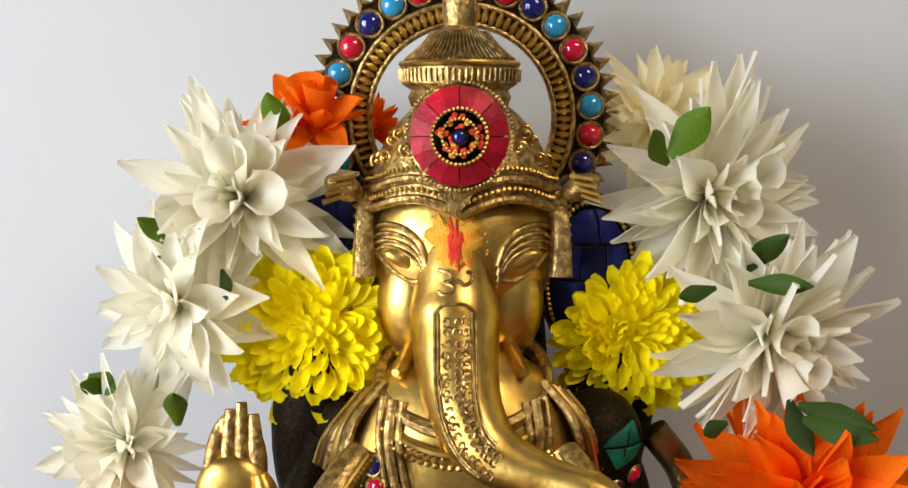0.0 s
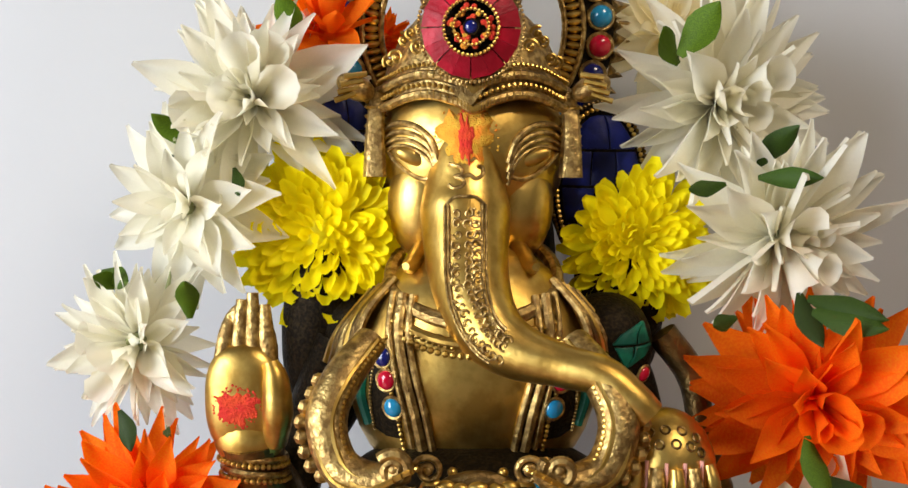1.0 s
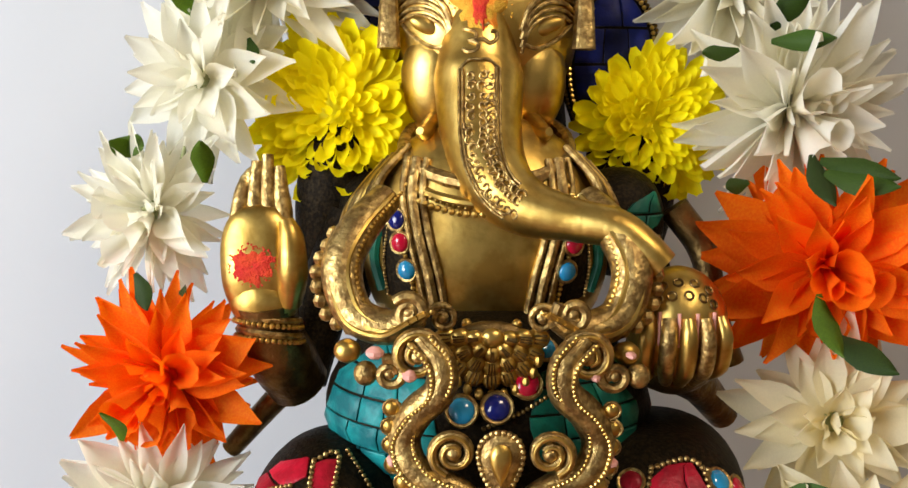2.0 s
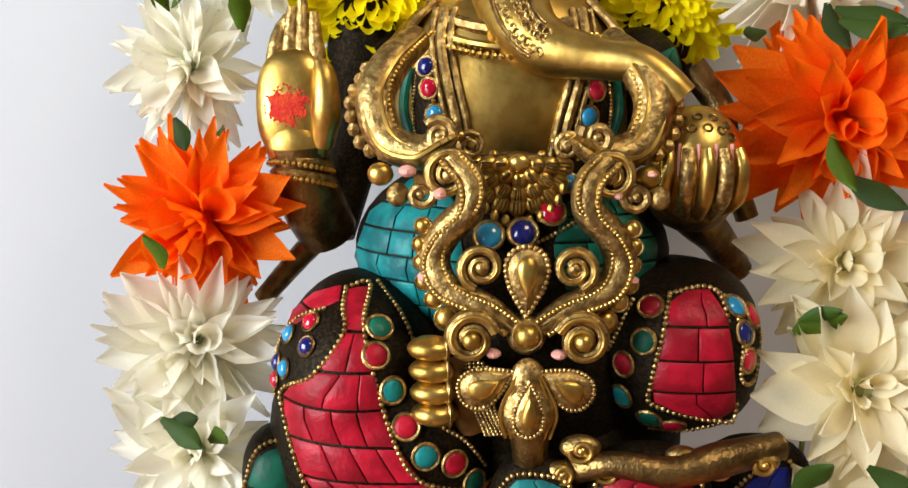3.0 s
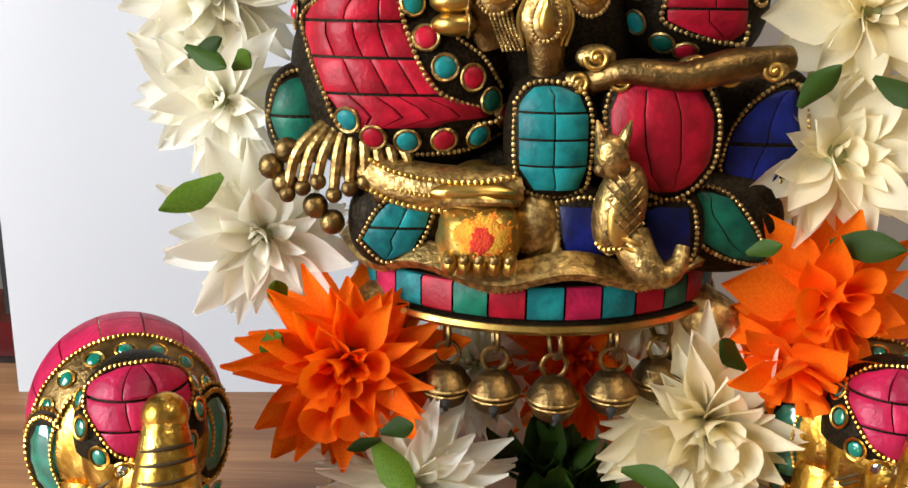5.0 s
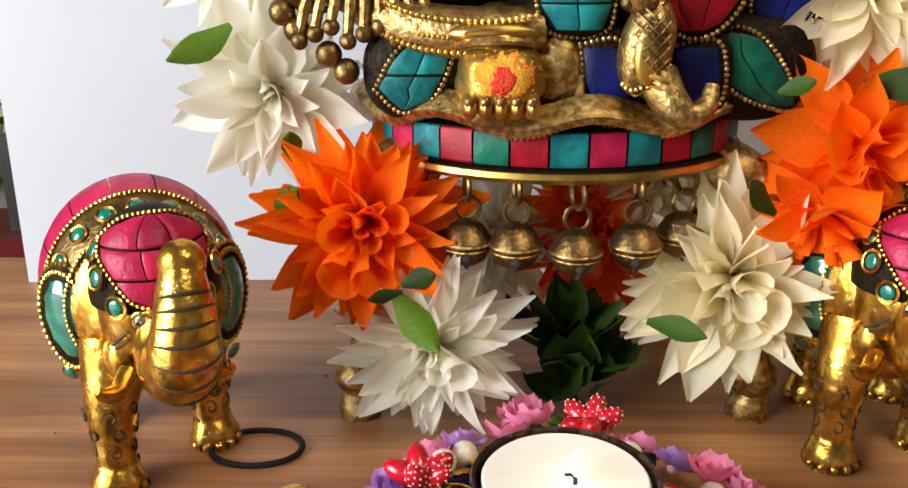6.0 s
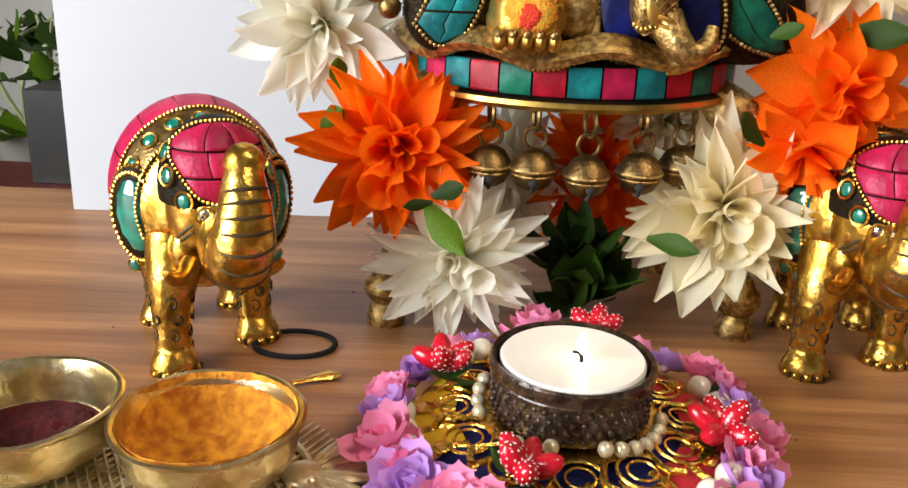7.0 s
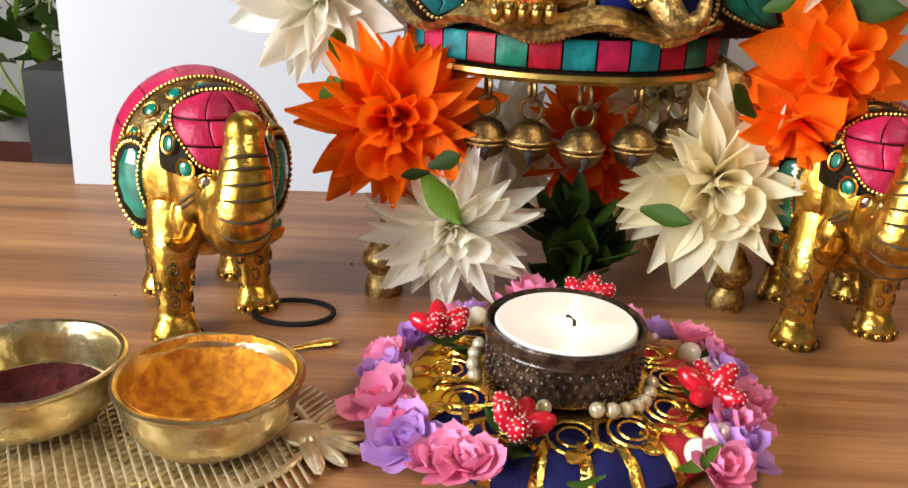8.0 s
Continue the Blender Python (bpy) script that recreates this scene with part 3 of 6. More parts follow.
for s in (-1, 1):
    S.ball((2 + s * 14.5, 281, 317), (12.5, 13, 19), BRASS)
    S.tube([(2 + s * 15, 272, 303), (2 + s * 18, 262, 300), (2 + s * 19.5, 256, 300.5)], [3.6, 3, 1.2], BRASS, seg=12)
    # brow, lids and eye
    for kz, r in ((0, 1.0), (-2.6, 0.8), (-4.8, 0.7), (-6.8, 0.6)):
        S.tube([head.at(2.6 + s * a, z + kz, 0.5)[0] for a, z in ((10.5, 331), (13, 338), (18, 342), (24, 342.5), (28, 340))], r, ANTIQUE, seg=8, n=18)
    S.ball(head.at(2.6 + s * 18.5, 332.5, -0.4)[0], (6.2, 2.0, 2.6), BRASS, turn=pose(0, 0, 0, 0, s * -20, 0).to_3x3())
    S.tube([head.at(2.6 + s * a, z, 0.4)[0] for a, z in ((11, 327), (16, 326), (22, 329), (27, 334))], 0.7, ANTIQUE, seg=7, n=16)
    # cheek straps beside the face
    S.tube([(2.6 + s * 30, 281, 352), (2.6 + s * 31, 277, 342), (2.6 + s * 31, 275, 326)], [2.8, 2.8, 3.8], ANTIQUE, seg=8, flat=0.6)
    for z in range(327, 350, 3):
        S.ring((2.6 + s * 31, 276 + (z - 327) * 0.18, z), (0, -0.2, 1), 3.2, 0.55, BRASS, nu=12, seg=4, squash=0.75)
    S.ball((2.6 + s * 37, 277, 354), (6.5, 5, 4), ANTIQUE, turn=pose(0, 0, 0, 0, s * -25, 0).to_3x3())
    for a in range(4):
        S.tube([(2.6 + s * (33 + a * 1.2), 273, 358 - a * 2), (2.6 + s * (40 + a), 271.5, 357 - a * 2.4)], 0.9, BRASS, seg=6)
    # big ears inlaid with blue stone
    ear = Bulge((2.6 + s * 43, 297, 325 - s * 3), (17, 9, 29))
    S.ball(ear.c, ear.r, PATINA_SHADE, nu=28)
    ring = [(ear.c[0] + 14.2 * math.cos(a), ear.c[2] + 25.5 * math.sin(a)) for a in np.linspace(0, 2 * math.pi, 20, endpoint=False)]
    tiled(S, ear, [(ear.c[0] + (x - ear.c[0]) * 0.92, ear.c[2] + (z - ear.c[2]) * 0.94) for x, z in ring], 11, 10, BLUE_TILE)
    bordered(S, ear, ring, 0.85, BRASS)
    ring = [(ear.c[0] + 15.8 * math.cos(a), ear.c[2] + 27.6 * math.sin(a)) for a in np.linspace(0, 2 * math.pi, 20, endpoint=False)]
    bordered(S, ear, ring, 0.7, OLDBRASS)
# engraved strip down the trunk
front = glide(TRUNK, 60)
rad = np.interp(np.linspace(0, 1, 60), np.linspace(0, 1, 10), TRUNK_R)


def on_trunk(i, side, lift=0.35):
    i = min(i, 58)
    t = front[i + 1] - front[max(i - 1, 0)]
    t /= np.linalg.norm(t)
    nrm = np.array((0.0, -1.0, 0.0)) - t * np.dot(t, (0, -1, 0))
    nrm /= np.linalg.norm(nrm)
    flank = np.cross(nrm, t)
    a = side / rad[i]
    return front[i] + (rad[i] + lift) * (math.cos(a) * nrm + math.sin(a) * flank)


for side in (-6.2, -5.0, 5.0, 6.2):
    S.tube([on_trunk(i, side * (1 - max(0, i - 24) * 0.012)) for i in range(14, 34, 2)], 0.42, ANTIQUE, seg=6)
S.tube([on_trunk(14, w * 1.0) if abs(w) > 4 else on_trunk(13, w) for w in (-6, -3, 0, 3, 6)], 0.42, ANTIQUE, seg=6)
for i in range(15, 34):
    for w, h in ((-2.6, 1), (1.2, -1), (3.4, 1)):
        q = on_trunk(i, w + random.uniform(-0.4, 0.4), 0.25)
        S.spiral((q[0], q[1], q[2]), 1.6, 0.95, 0.42, ANTIQUE, start=random.uniform(0, 6), hand=h, end_ball=False)


def brow_y(x, z):
    """The foremost of forehead and trunk at x, z."""
    yy = np.interp(-z, [-q[2] for q in front[:40]], [q[1] for q in front[:40]])
    rr = np.interp(-z, [-q[2] for q in front[:40]], rad[:40])
    return min(head.at(x, z)[0][1], yy - math.sqrt(max(1.0, rr * rr - (x - 0.4) ** 2)))


# powder marks: thin uneven films with loose grains round them
def smear(kit, at, c, w, h, mat, seed, lift=0.5, grains=70):
    rows, n = [], 44
    for q in np.linspace(0.03, 1, 12):
        row = []
        for a in np.linspace(0, 2 * math.pi, n, endpoint=False):
            f = 1 + 0.42 * noise.noise(Vector((math.cos(a) * 1.9, math.sin(a) * 1.9, seed))) + 0.3 * noise.noise(Vector((math.cos(a) * 6, math.sin(a) * 6, seed)))
            up = lift * (1 - q ** 4) - 0.25 * q ** 6 + 0.22 * noise.noise(Vector((q * 5 * math.cos(a), q * 5 * math.sin(a), seed + 3)))
            row.append(at(c[0] + w * f * q * math.cos(a), c[1] + h * f * q * math.sin(a), up))
        rows.append(row)
    kit.grid(rows, mat, closed=True)
    for i in range(grains):
        a, q, g = random.uniform(0, 6.28), random.uniform(0.75, 1.22), random.uniform(0.15, 0.45)
        kit.ball(at(c[0] + w * q * math.cos(a), c[1] + h * q * math.sin(a), 0.1), (g, g * 0.6, g), mat, nu=6, nv=4)


def on_brow(x, z, lift):
    return (x, brow_y(x, z) - lift, z)


smear(S, on_brow, (0.6, 338.5), 8.4, 8.8, SANDAL, 1.0, 2.0)
smear(S, on_brow, (0.4, 338.5), 3.4, 7.4, KUMKUM, 2.0, 2.5)
S.tube([(0.4, 262.5, 334.5), (0.4, 262.3, 331.5)], [1, 0.4], KUMKUM, seg=6)
for pts in ([(-4.5, 13), (-1.5, 12.2), (-1.2, 10.6), (-3, 9.9), (-0.8, 9.2), (-0.9, 7.6), (-3.4, 7), (-4.6, 7.8)], [(-1.6, 9.7), (0.8, 10.4), (2.6, 9.4), (4.3, 10.6), (4.2, 12.2), (2.8, 12.6)], [(-0.6, 14.6), (0.8, 13.9), (2.2, 14.6)]):
    S.tube([(0.5 + a * 1.15, brow_y(0.5 + a * 1.15, 316 + b * 1.15) - 0.9, 316 + b * 1.15) for a, b in pts], 0.6, ANTIQUE, seg=6)
# tiara: rope bands rising to the medallion
for j, (lift, r) in enumerate(((1.2, 1.5), (1.4, 0.9), (1.2, 1.5), (1.5, 0.8))):
    arc = [dome.at(2.6 + a, 347.0 + j * 2.9 + 4.5 * math.sin(math.pi * min(1.0, abs(a) / 28)), lift)[0] for a in (-29.5, -26, -20, -13, -6, -2, 0, 2, 6, 13, 20, 26, 29.5)]
    if j % 2:
        S.beads(arc, r, BRASS)
    else:
        S.tube(arc, r, ANTIQUE, seg=8, n=40)
        for q in glide(arc, 46):
            S.ball(q + np.array((0, -0.7, 0)), (0.5, 1.1, r * 0.95), BRASS, nu=6, nv=5)
S.add([(-4.5, 261.2, 354), (6, 261.2, 354), (0.7, 260.2, 346.5), (-4.5, 264, 354), (6, 264, 354), (0.7, 264, 346.5)], [(0, 1, 2), (0, 3, 5, 2), (1, 4, 5, 2), (0, 1, 4, 3)], ANTIQUE)
for s in (-1, 1):
    for j in range(5):
        p, n = dome.at(2.6 + s * (17 + j * 2.2), 366 + 4.5 * math.sin(j * 1.3), 0.8)
        S.spiral((p[0], p[1], p[2]), 2.4, 1.2, 0.6, BRASS, start=j, hand=s)
# medallion
disc = Bulge((1.6, 283, 370), (26, 25, 26))
S.ball((1.6, 266.5, 370.5), (13.4, 5, 13.4), PATINA_SHADE, nu=30)
for j in range(8):
    a0, a1 = 2 * math.pi * j / 8 + 0.015, 2 * math.pi * (j + 1) / 8 - 0.015
    for b0, b1 in ((a0, (a0 + a1) / 2), ((a0 + a1) / 2, a1)):
        quad = [disc.at(1.6 + r * math.cos(a), 370.5 + r * math.sin(a), 3.3)[0] for r, a in ((7.2, b0), (13.0, b0), (13.0, b1), (7.2, b1))]
        S.slab(quad, (0, -1, 0), 0.7, RED_TILE, bevel=0.05)
for r, b, m in ((13.4, 0.6, ANTIQUE), (6.9, 0.62, BRASS), (4.4, 0.55, BRASS)):
    S.beads([disc.at(1.6 + r * math.cos(a), 370.5 + r * math.sin(a), 4.2)[0] for a in np.linspace(0, 2 * math.pi, 16, endpoint=False)], b, m, closed=True)
for i in range(46):
    a, r = random.uniform(0, 6.28), 6.0 * math.sqrt(random.random())
    S.ball(disc.at(1.6 + r * math.cos(a), 370.5 + r * math.sin(a), 3.3)[0], (0.9, 0.8, 0.9), KUMKUM if i % 4 else SANDAL, nu=6, nv=5)
S.jewel(disc.at(1.6, 370.5, 4.0)[0], (0, -1, 0), 1.9, CAB_NAVY, PATINA_SHADE)
# crown
S.lathe((1.8, 288, 0), [(13, 376), (15.5, 379), (16.5, 382), (15.5, 384), (18.3, 386), (18.8, 388.5), (18.6, 391), (19.2, 391.6), (17, 393.5), (12, 397.5), (8.6, 402), (6.4, 402.6), (5.0, 404), (5.6, 407), (5.7, 411), (4.4, 415), (1.5, 418), (0.01, 418.4)], ANTIQUE, nu=48)
for a in np.linspace(0, 2 * math.pi, 64, endpoint=False):
    c, s_ = math.cos(a), math.sin(a)
    S.tube([(1.8 + 18.9 * c, 288 + 18.9 * s_, 386.6), (1.8 + 19.2 * c, 288 + 19.2 * s_, 390.4)], 0.5, ANTIQUE, seg=5, n=3)
    S.tube([(1.8 + 17.6 * c, 288 + 17.6 * s_, 393.4), (1.8 + 12.4 * c, 288 + 12.4 * s_, 397.8), (1.8 + 9 * c, 288 + 9 * s_, 402)], 0.4, ANTIQUE, seg=5, n=5)
S.ring((1.8, 288, 392.2), (0, 0, 1), 18.7, 0.8, BRASS, nu=48)
# halo
HC = (2.6, 308, 374.7)


def halo(r, a, y=0.0):
    return np.array((HC[0] + r * math.cos(a), HC[1] + y, HC[2] + r * math.sin(a)))


S.ring(HC, (0, 1, 0), 31.8, 1.1, ANTIQUE, nu=64, seg=8)
S.ring(HC, (0, 1, 0), 38.2, 1.1, ANTIQUE, nu=64, seg=8)
rows = [[halo(r, a, y) for a in np.linspace(0, 2 * math.pi, 64, endpoint=False)] for r, y in ((31.5, 2), (31.5, -0.2), (38, -0.2), (49.5, 0.4), (49.5, 3), (31.5, 3))]
S.grid(rows, PATINA_SHADE, closed=True)
for j in range(84):
    a = 2 * math.pi * j / 84
    S.ball(halo(35, a, -0.6), (2.9, 1.6, 1.28), BRASS, turn=pose(0, 0, 0, 0, -math.degrees(a), 0).to_3x3(), nu=8, nv=6)
for j in range(28):
    a = radians(-20 + 12.86 * j)
    S.jewel(halo(44.3, a, -1.0), (0, -1, 0), 3.9, (CAB_NAVY, CAB_RED, CAB_SKY)[j % 3], ANTIQUE, dome=0.75)
    for b in (a - radians(3.2), a + radians(3.2)):
        tip, l, r = halo(54.8, b, 0.8), halo(48.6, b - 0.062, 0.6), halo(48.6, b + 0.062, 0.6)
        S.add([tip, l, r, halo(50.6, b, -2.0), tip + (0, 2, 0), l + (0, 2, 0), r + (0, 2, 0)], [(0, 1, 3), (1, 2, 3), (2, 0, 3), (0, 1, 5, 4), (0, 2, 6, 4), (4, 5, 6)], ANTIQUE)
# flat dark backing that fills the gap behind head and back
S.tube([(2.6, 306, 330), (2.6, 309, 300), (2.6, 300, 240)], [26, 30, 34], PATINA_SHADE, seg=16, flat=0.3)

# dark masses behind the shoulders, standing in for the shade in the gaps
S.ball((-46, 283, 270), (15, 9, 36), PATINA_SHADE, nu=20, nv=14)
S.ball((52, 290, 280), (16, 8, 30), PATINA_SHADE, nu=20, nv=14)
# raised open hand
palm = Bulge((-64.5, 246, 261.5), (11.8, 6.0, 17.5), 2.5)
palm.solid(S, BRASS)
S.ball((-63.6, 246.5, 250), (10.6, 7.4, 9), BRASS, nu=24)
S.ball((-64.2, 249.5, 275), (9.2, 3.2, 16), ANTIQUE, nu=24, nv=14)
for x, tip, top in ((-71.0, -68.8, 286.5), (-66.4, -65.4, 291.5), (-61.8, -62.2, 293.5), (-57.2, -58.8, 290)):
    S.tube([(x, 245, 264), (x, 246.5, 273), ((x + tip) / 2, 247.6, 281), (tip, 249.5, top)], [2.7, 2.65, 2.5, 1.7], ANTIQUE, seg=14, n=20)
    for z in (270, 275.5, 281):
        S.ring((x + (tip - x) * (z - 268) / 22, 247.0 + (z - 270) * 0.1, z), (0.02, 0.12, 1), 2.45, 0.32, OLDBRASS, nu=12, seg=4)
S.tube([(-55.5, 244, 250), (-53.6, 240, 260), (-54.0, 240, 270), (-55.5, 241, 275)], [3.6, 4.6, 3.8, 2.2], BRASS, seg=14)
smear(S, lambda x, z, lift: palm.at(x, z, lift)[0], (-65.5, 261.5), 6.0, 5.6, KUMKUM, 7.0, 0.4, 110)
S.tube([(-63.5, 248, 250), (-62.8, 250, 241), (-60.5, 255, 230), (-57, 262, 220)], [10, 9, 10.5, 10], OLDBRASS, seg=18)
for dz in (0, -4.6):
    S.ring((-63.2 + dz * -0.1, 249.4, 244 + dz), (0.12, 0.2, 1), 9.6, 1.1, ANTIQUE, nu=28)
    S.beads([Vector((-63.2 - dz * 0.1, 249.2, 242.2 + dz)) + Vector((10.2 * math.cos(a), 10.2 * math.sin(a), -2 * math.sin(a) - math.cos(a) * 1.1)) for a in np.linspace(0, 2 * math.pi, 14, endpoint=False)], 0.85, BRASS, closed=True)
S.tube([(-57, 264, 220), (-50, 276, 245), (-40, 280, 272)], [9, 9, 10], PATINA_SHADE, seg=16)
S.tube([(-56, 264, 222), (-66, 262, 212), (-80, 264, 196)], [4.4, 4.0, 3.4], OLDBRASS, seg=12)
# hand holding a round sweet
sweet = Bulge((57.5, 236, 246), (14.4, 14, 17.5))
S.ball(sweet.c, sweet.r, BRASS, nu=32, nv=20)
S.ball((57.5, 239, 238), (14, 12.5, 13), OLDBRASS, nu=24)
for j in range(5):
    x = 47.8 + j * 4.8
    S.tube([sweet.at(x, 251.0, 0.2)[0], sweet.at(x, 245.5, 1.5)[0], sweet.at(x, 237.5, 1.3)[0], sweet.at(57.5 + (x - 57.5) * 0.8, 231, -0.5)[0]], [1.9, 2.5, 2.5, 1.9], ANTIQUE if j % 2 else BRASS, seg=10)
    if j:
        S.tube([sweet.at(x - 2.35, 252.5, 0.6)[0], sweet.at(x - 2.35, 243.5, 0.8)[0]], [0.55, 0.35], PINK_WAX, seg=6)
for x, z in ((46, 258.5), (49.5, 259.8), (54, 260.2), (58, 259.4), (61, 257.5), (47.5, 262), (51.5, 263.2), (56, 263), (60, 261)):
    p, n = sweet.at(x + 4, z - 3, 0.1)
    S.ring(p, n, 1.2, 0.36, OLDBRASS, nu=12, seg=5)
S.tube([(55, 246, 240), (62, 252, 229), (72, 260, 220), (82, 268, 208)], [9, 7.5, 6, 5], OLDBRASS, seg=14)
S.tube([(57, 260, 240), (54, 274, 258), (46, 280, 274)], [8, 9, 10], PATINA_SHADE, seg=14)
S.tube([(64, 274, 276), (74, 272, 262), (77, 268, 244), (84, 268, 226)], [5, 5, 4, 4], OLDBRASS, seg=10)
shoulder = Bulge((46, 275, 271), (15, 15, 18), 2.2)
shoulder.solid(S, PATINA_SHADE)
tiled(S, shoulder, [(45, 277), (56, 282), (59.5, 273), (50, 268)], 6, 7, GREEN_TILE)
for x, z, m in ((56, 265.5, CAB_RED), (50, 262, CAB_NAVY)):
    p, n = shoulder.at(x, z, 0.6)
    S.jewel(p, n, 2.6, m, ANTIQUE)
# collar and drapes over the shoulders
S.ring((AX, 270, 296), (0, -0.45, 1), 26, 2.4, ANTIQUE, nu=40, seg=8)
S.ring((AX, 268.5, 291.5), (0, -0.45, 1), 28, 1.4, BRASS, nu=40, seg=8)
S.beads([Vector((AX, 267, 288)) + Vector((29 * math.cos(a), 29 * math.sin(a) * 0.92, 11 * math.sin(a))) for a in np.linspace(math.pi, 2 * math.pi, 9)], 1.1, BRASS)
for s in (-1, 1):
    for j in range(6):
        S.tube([(AX + s * (24 + j * 1.6), 262 + j * 1.2, 296 - j), (AX + s * (33 + j * 1.9), 256 + j * 2.0, 285 - j * 1.5), (AX + s * (37 + j * 1.9), 254 + j * 2.4, 268)], [1.1, 1.5, 1.2], (ANTIQUE, OLDBRASS, BRASS)[j % 3], seg=7)

# the lyre-shaped brass ornament over the belly
LX = 6.4
SHAPE = [(-26.2, 282.0), (-33.1, 274.1), (-37.1, 263.9), (-33.2, 252.7), (-23.7, 249.6), (-15.7, 253.7)]
LYRE = [(-14.9, 248.8), (-9.7, 242.8), (-9.8, 235.1), (-15.8, 228.7), (-19.3, 220.8), (-15.7, 212.9), (-4.9, 208.2), (3.4, 202.7)]
for s in (1, -1):
    def mir(x):
        return x if s == 1 else 2 * LX - x

    outer = [(x if s == 1 else 2 * 2.4 - x, y, z) for (x, z), y in zip(SHAPE, (240, 230, 224, 220, 217, 215))]
    S.tube(outer, [4.6, 5.6, 5.8, 5.4, 5.0, 3.8], ANTIQUE, seg=14, n=40)
    for off in (-2.4, 0, 2.4):
        S.tube([(x + off * 0.9 * s, y - 4.5, z + off * 0.5) for x, y, z in outer], 0.85, BRASS, seg=6, n=40)
    S.beads([(x + 4.2 * s, y - 3.0, z + 1.5) for x, y, z in outer], 0.8, BRASS, gap=1.9)
    S.beads([(x - s * 7.0, y + 1, z - 1.5) for x, y, z in outer[1:5]], 2.3, ANTIQUE, gap=1.75)
    S.spiral((mir(LX - 24.5) - (0 if s == 1 else 6), 213, 254.5), 4.6, 1.4, 1.7, ANTIQUE, start=2.5, hand=-s)
    S.ball((mir(LX - 41) - (0 if s == 1 else 8), 215, 243.5), (3.7, 3, 3.3), BRASS)
    S.ball((mir(LX - 36), 213, 238), (3.2, 2.6, 3.4), ANTIQUE)
    S.spiral((mir(LX - 22), 209, 244), 6.4, 1.6, 1.7, ANTIQUE, start=0.6 if s == 1 else 2.5, hand=s)
    S.spiral((mir(LX - 22), 207.5, 244), 6.4, 1.6, 0.6, BRASS, start=0.6 if s == 1 else 2.5, hand=s, end_ball=False)
    S.spiral((mir(LX - 29.5), 211, 238.5), 4.4, 1.3, 1.5, ANTIQUE, start=2.0, hand=-s)
    lyre = [(mir(x), y, z) for (x, z), y in zip(LYRE, (210, 208, 208, 209, 210, 208, 206, 205))]
    S.tube(lyre, [3.2, 4.0, 4.4, 4.6, 4.6, 4.4, 4.0, 3.0], ANTIQUE, seg=14, n=48)
    for off, r in ((-2.9, 0.95), (2.9, 0.95), (0.0, 0.6)):
        S.tube([(x + off * s * 0.9, y - 3.3, z + off * 0.35) for x, y, z in lyre], r, ANTIQUE, seg=6, n=48)
    for off in (-2.9, 2.9):
        S.beads([(x + off * s * 0.9, y - 3.9, z + off * 0.35) for x, y, z in lyre], 0.62, BRASS, gap=2.0)
    for x, z, r in ((-28.6, 230, 2.2), (-29.2, 225, 2.2), (-29, 220, 2.1), (-28.2, 214.5, 2.3), (-25.5, 209.5, 2.5), (-22, 204, 3.2)):
        S.ball((mir(LX + x), 209, z), (r, r * 0.8, r), BRASS, nu=12, nv=8)
        S.ring((mir(LX + x), 208.5, z), (0, -1, 0), r, 0.5, ANTIQUE, nu=12, seg=5)
    S.spiral((mir(LX - 12.5), 204.5, 219.5), 6.0, 1.6, 1.5, ANTIQUE, start=4.4 if s == 1 else -1.2, hand=-s)
    S.spiral((mir(LX - 12.5), 203.2, 219.5), 6.0, 1.6, 0.55, BRASS, start=4.4 if s == 1 else -1.2, hand=-s, end_ball=False)
    S.spiral((mir(LX - 15), 201.5, 200.5), 7.0, 1.5, 2.1, ANTIQUE, start=0.3 if s == 1 else 2.8, hand=s)
    S.spiral((mir(LX - 15), 199.6, 200.5), 7.0, 1.5, 0.7, BRASS, start=0.3 if s == 1 else 2.8, hand=s, end_ball=False)
    S.ball((mir(LX - 15), 199.5, 200.5), 2.6, BRASS)
    drop(S, (mir(LX - 10.5), 200.5, 188.0), 5.6, 8.2, 2.4, ANTIQUE, lean=s * 62, rope=ANTIQUE, bead=0.7)
    drop(S, (mir(LX - 11.2), 198.6, 187.6), 3.2, 4.8, 1.4, BRASS, lean=s * 62)
    for x, z in ((-33, 245), (-24, 239), (-28.5, 216), (-9, 196)):
        S.ball((mir(LX + x), 208 if z > 200 else 203, z), (random.uniform(1.3, 2.6), 2.6, random.uniform(0.8, 1.8)), PINK_WAX, nu=8, nv=6)
# middle drop, boss and lower leaf
drop(S, (LX - 0.3, 203.5, 216.0), 5.9, 9.6, 2.2, ANTIQUE, lean=180, rope=ANTIQUE, bead=0.9)
drop(S, (LX - 0.3, 201.6, 217.2), 3.0, 5.8, 1.5, BRASS, lean=180)
S.ball((LX, 204, 201), (5.4, 3.6, 5.4), ANTIQUE)
S.jewel((LX, 200.8, 201.5), (0, -1, 0.1), 3.4, BRASS, ANTIQUE, dome=0.9)
S.ball((LX + 0.8, 200.5, 180.5), (7.6, 3.8, 8.5), ANTIQUE)
S.ball((LX + 0.5, 201, 189), (5.0, 3.2, 6.5), ANTIQUE)
drop(S, (LX + 0.8, 197.8, 182.0), 4.2, 7.8, 1.6, ANTIQUE, rope=ANTIQUE, bead=0.7)
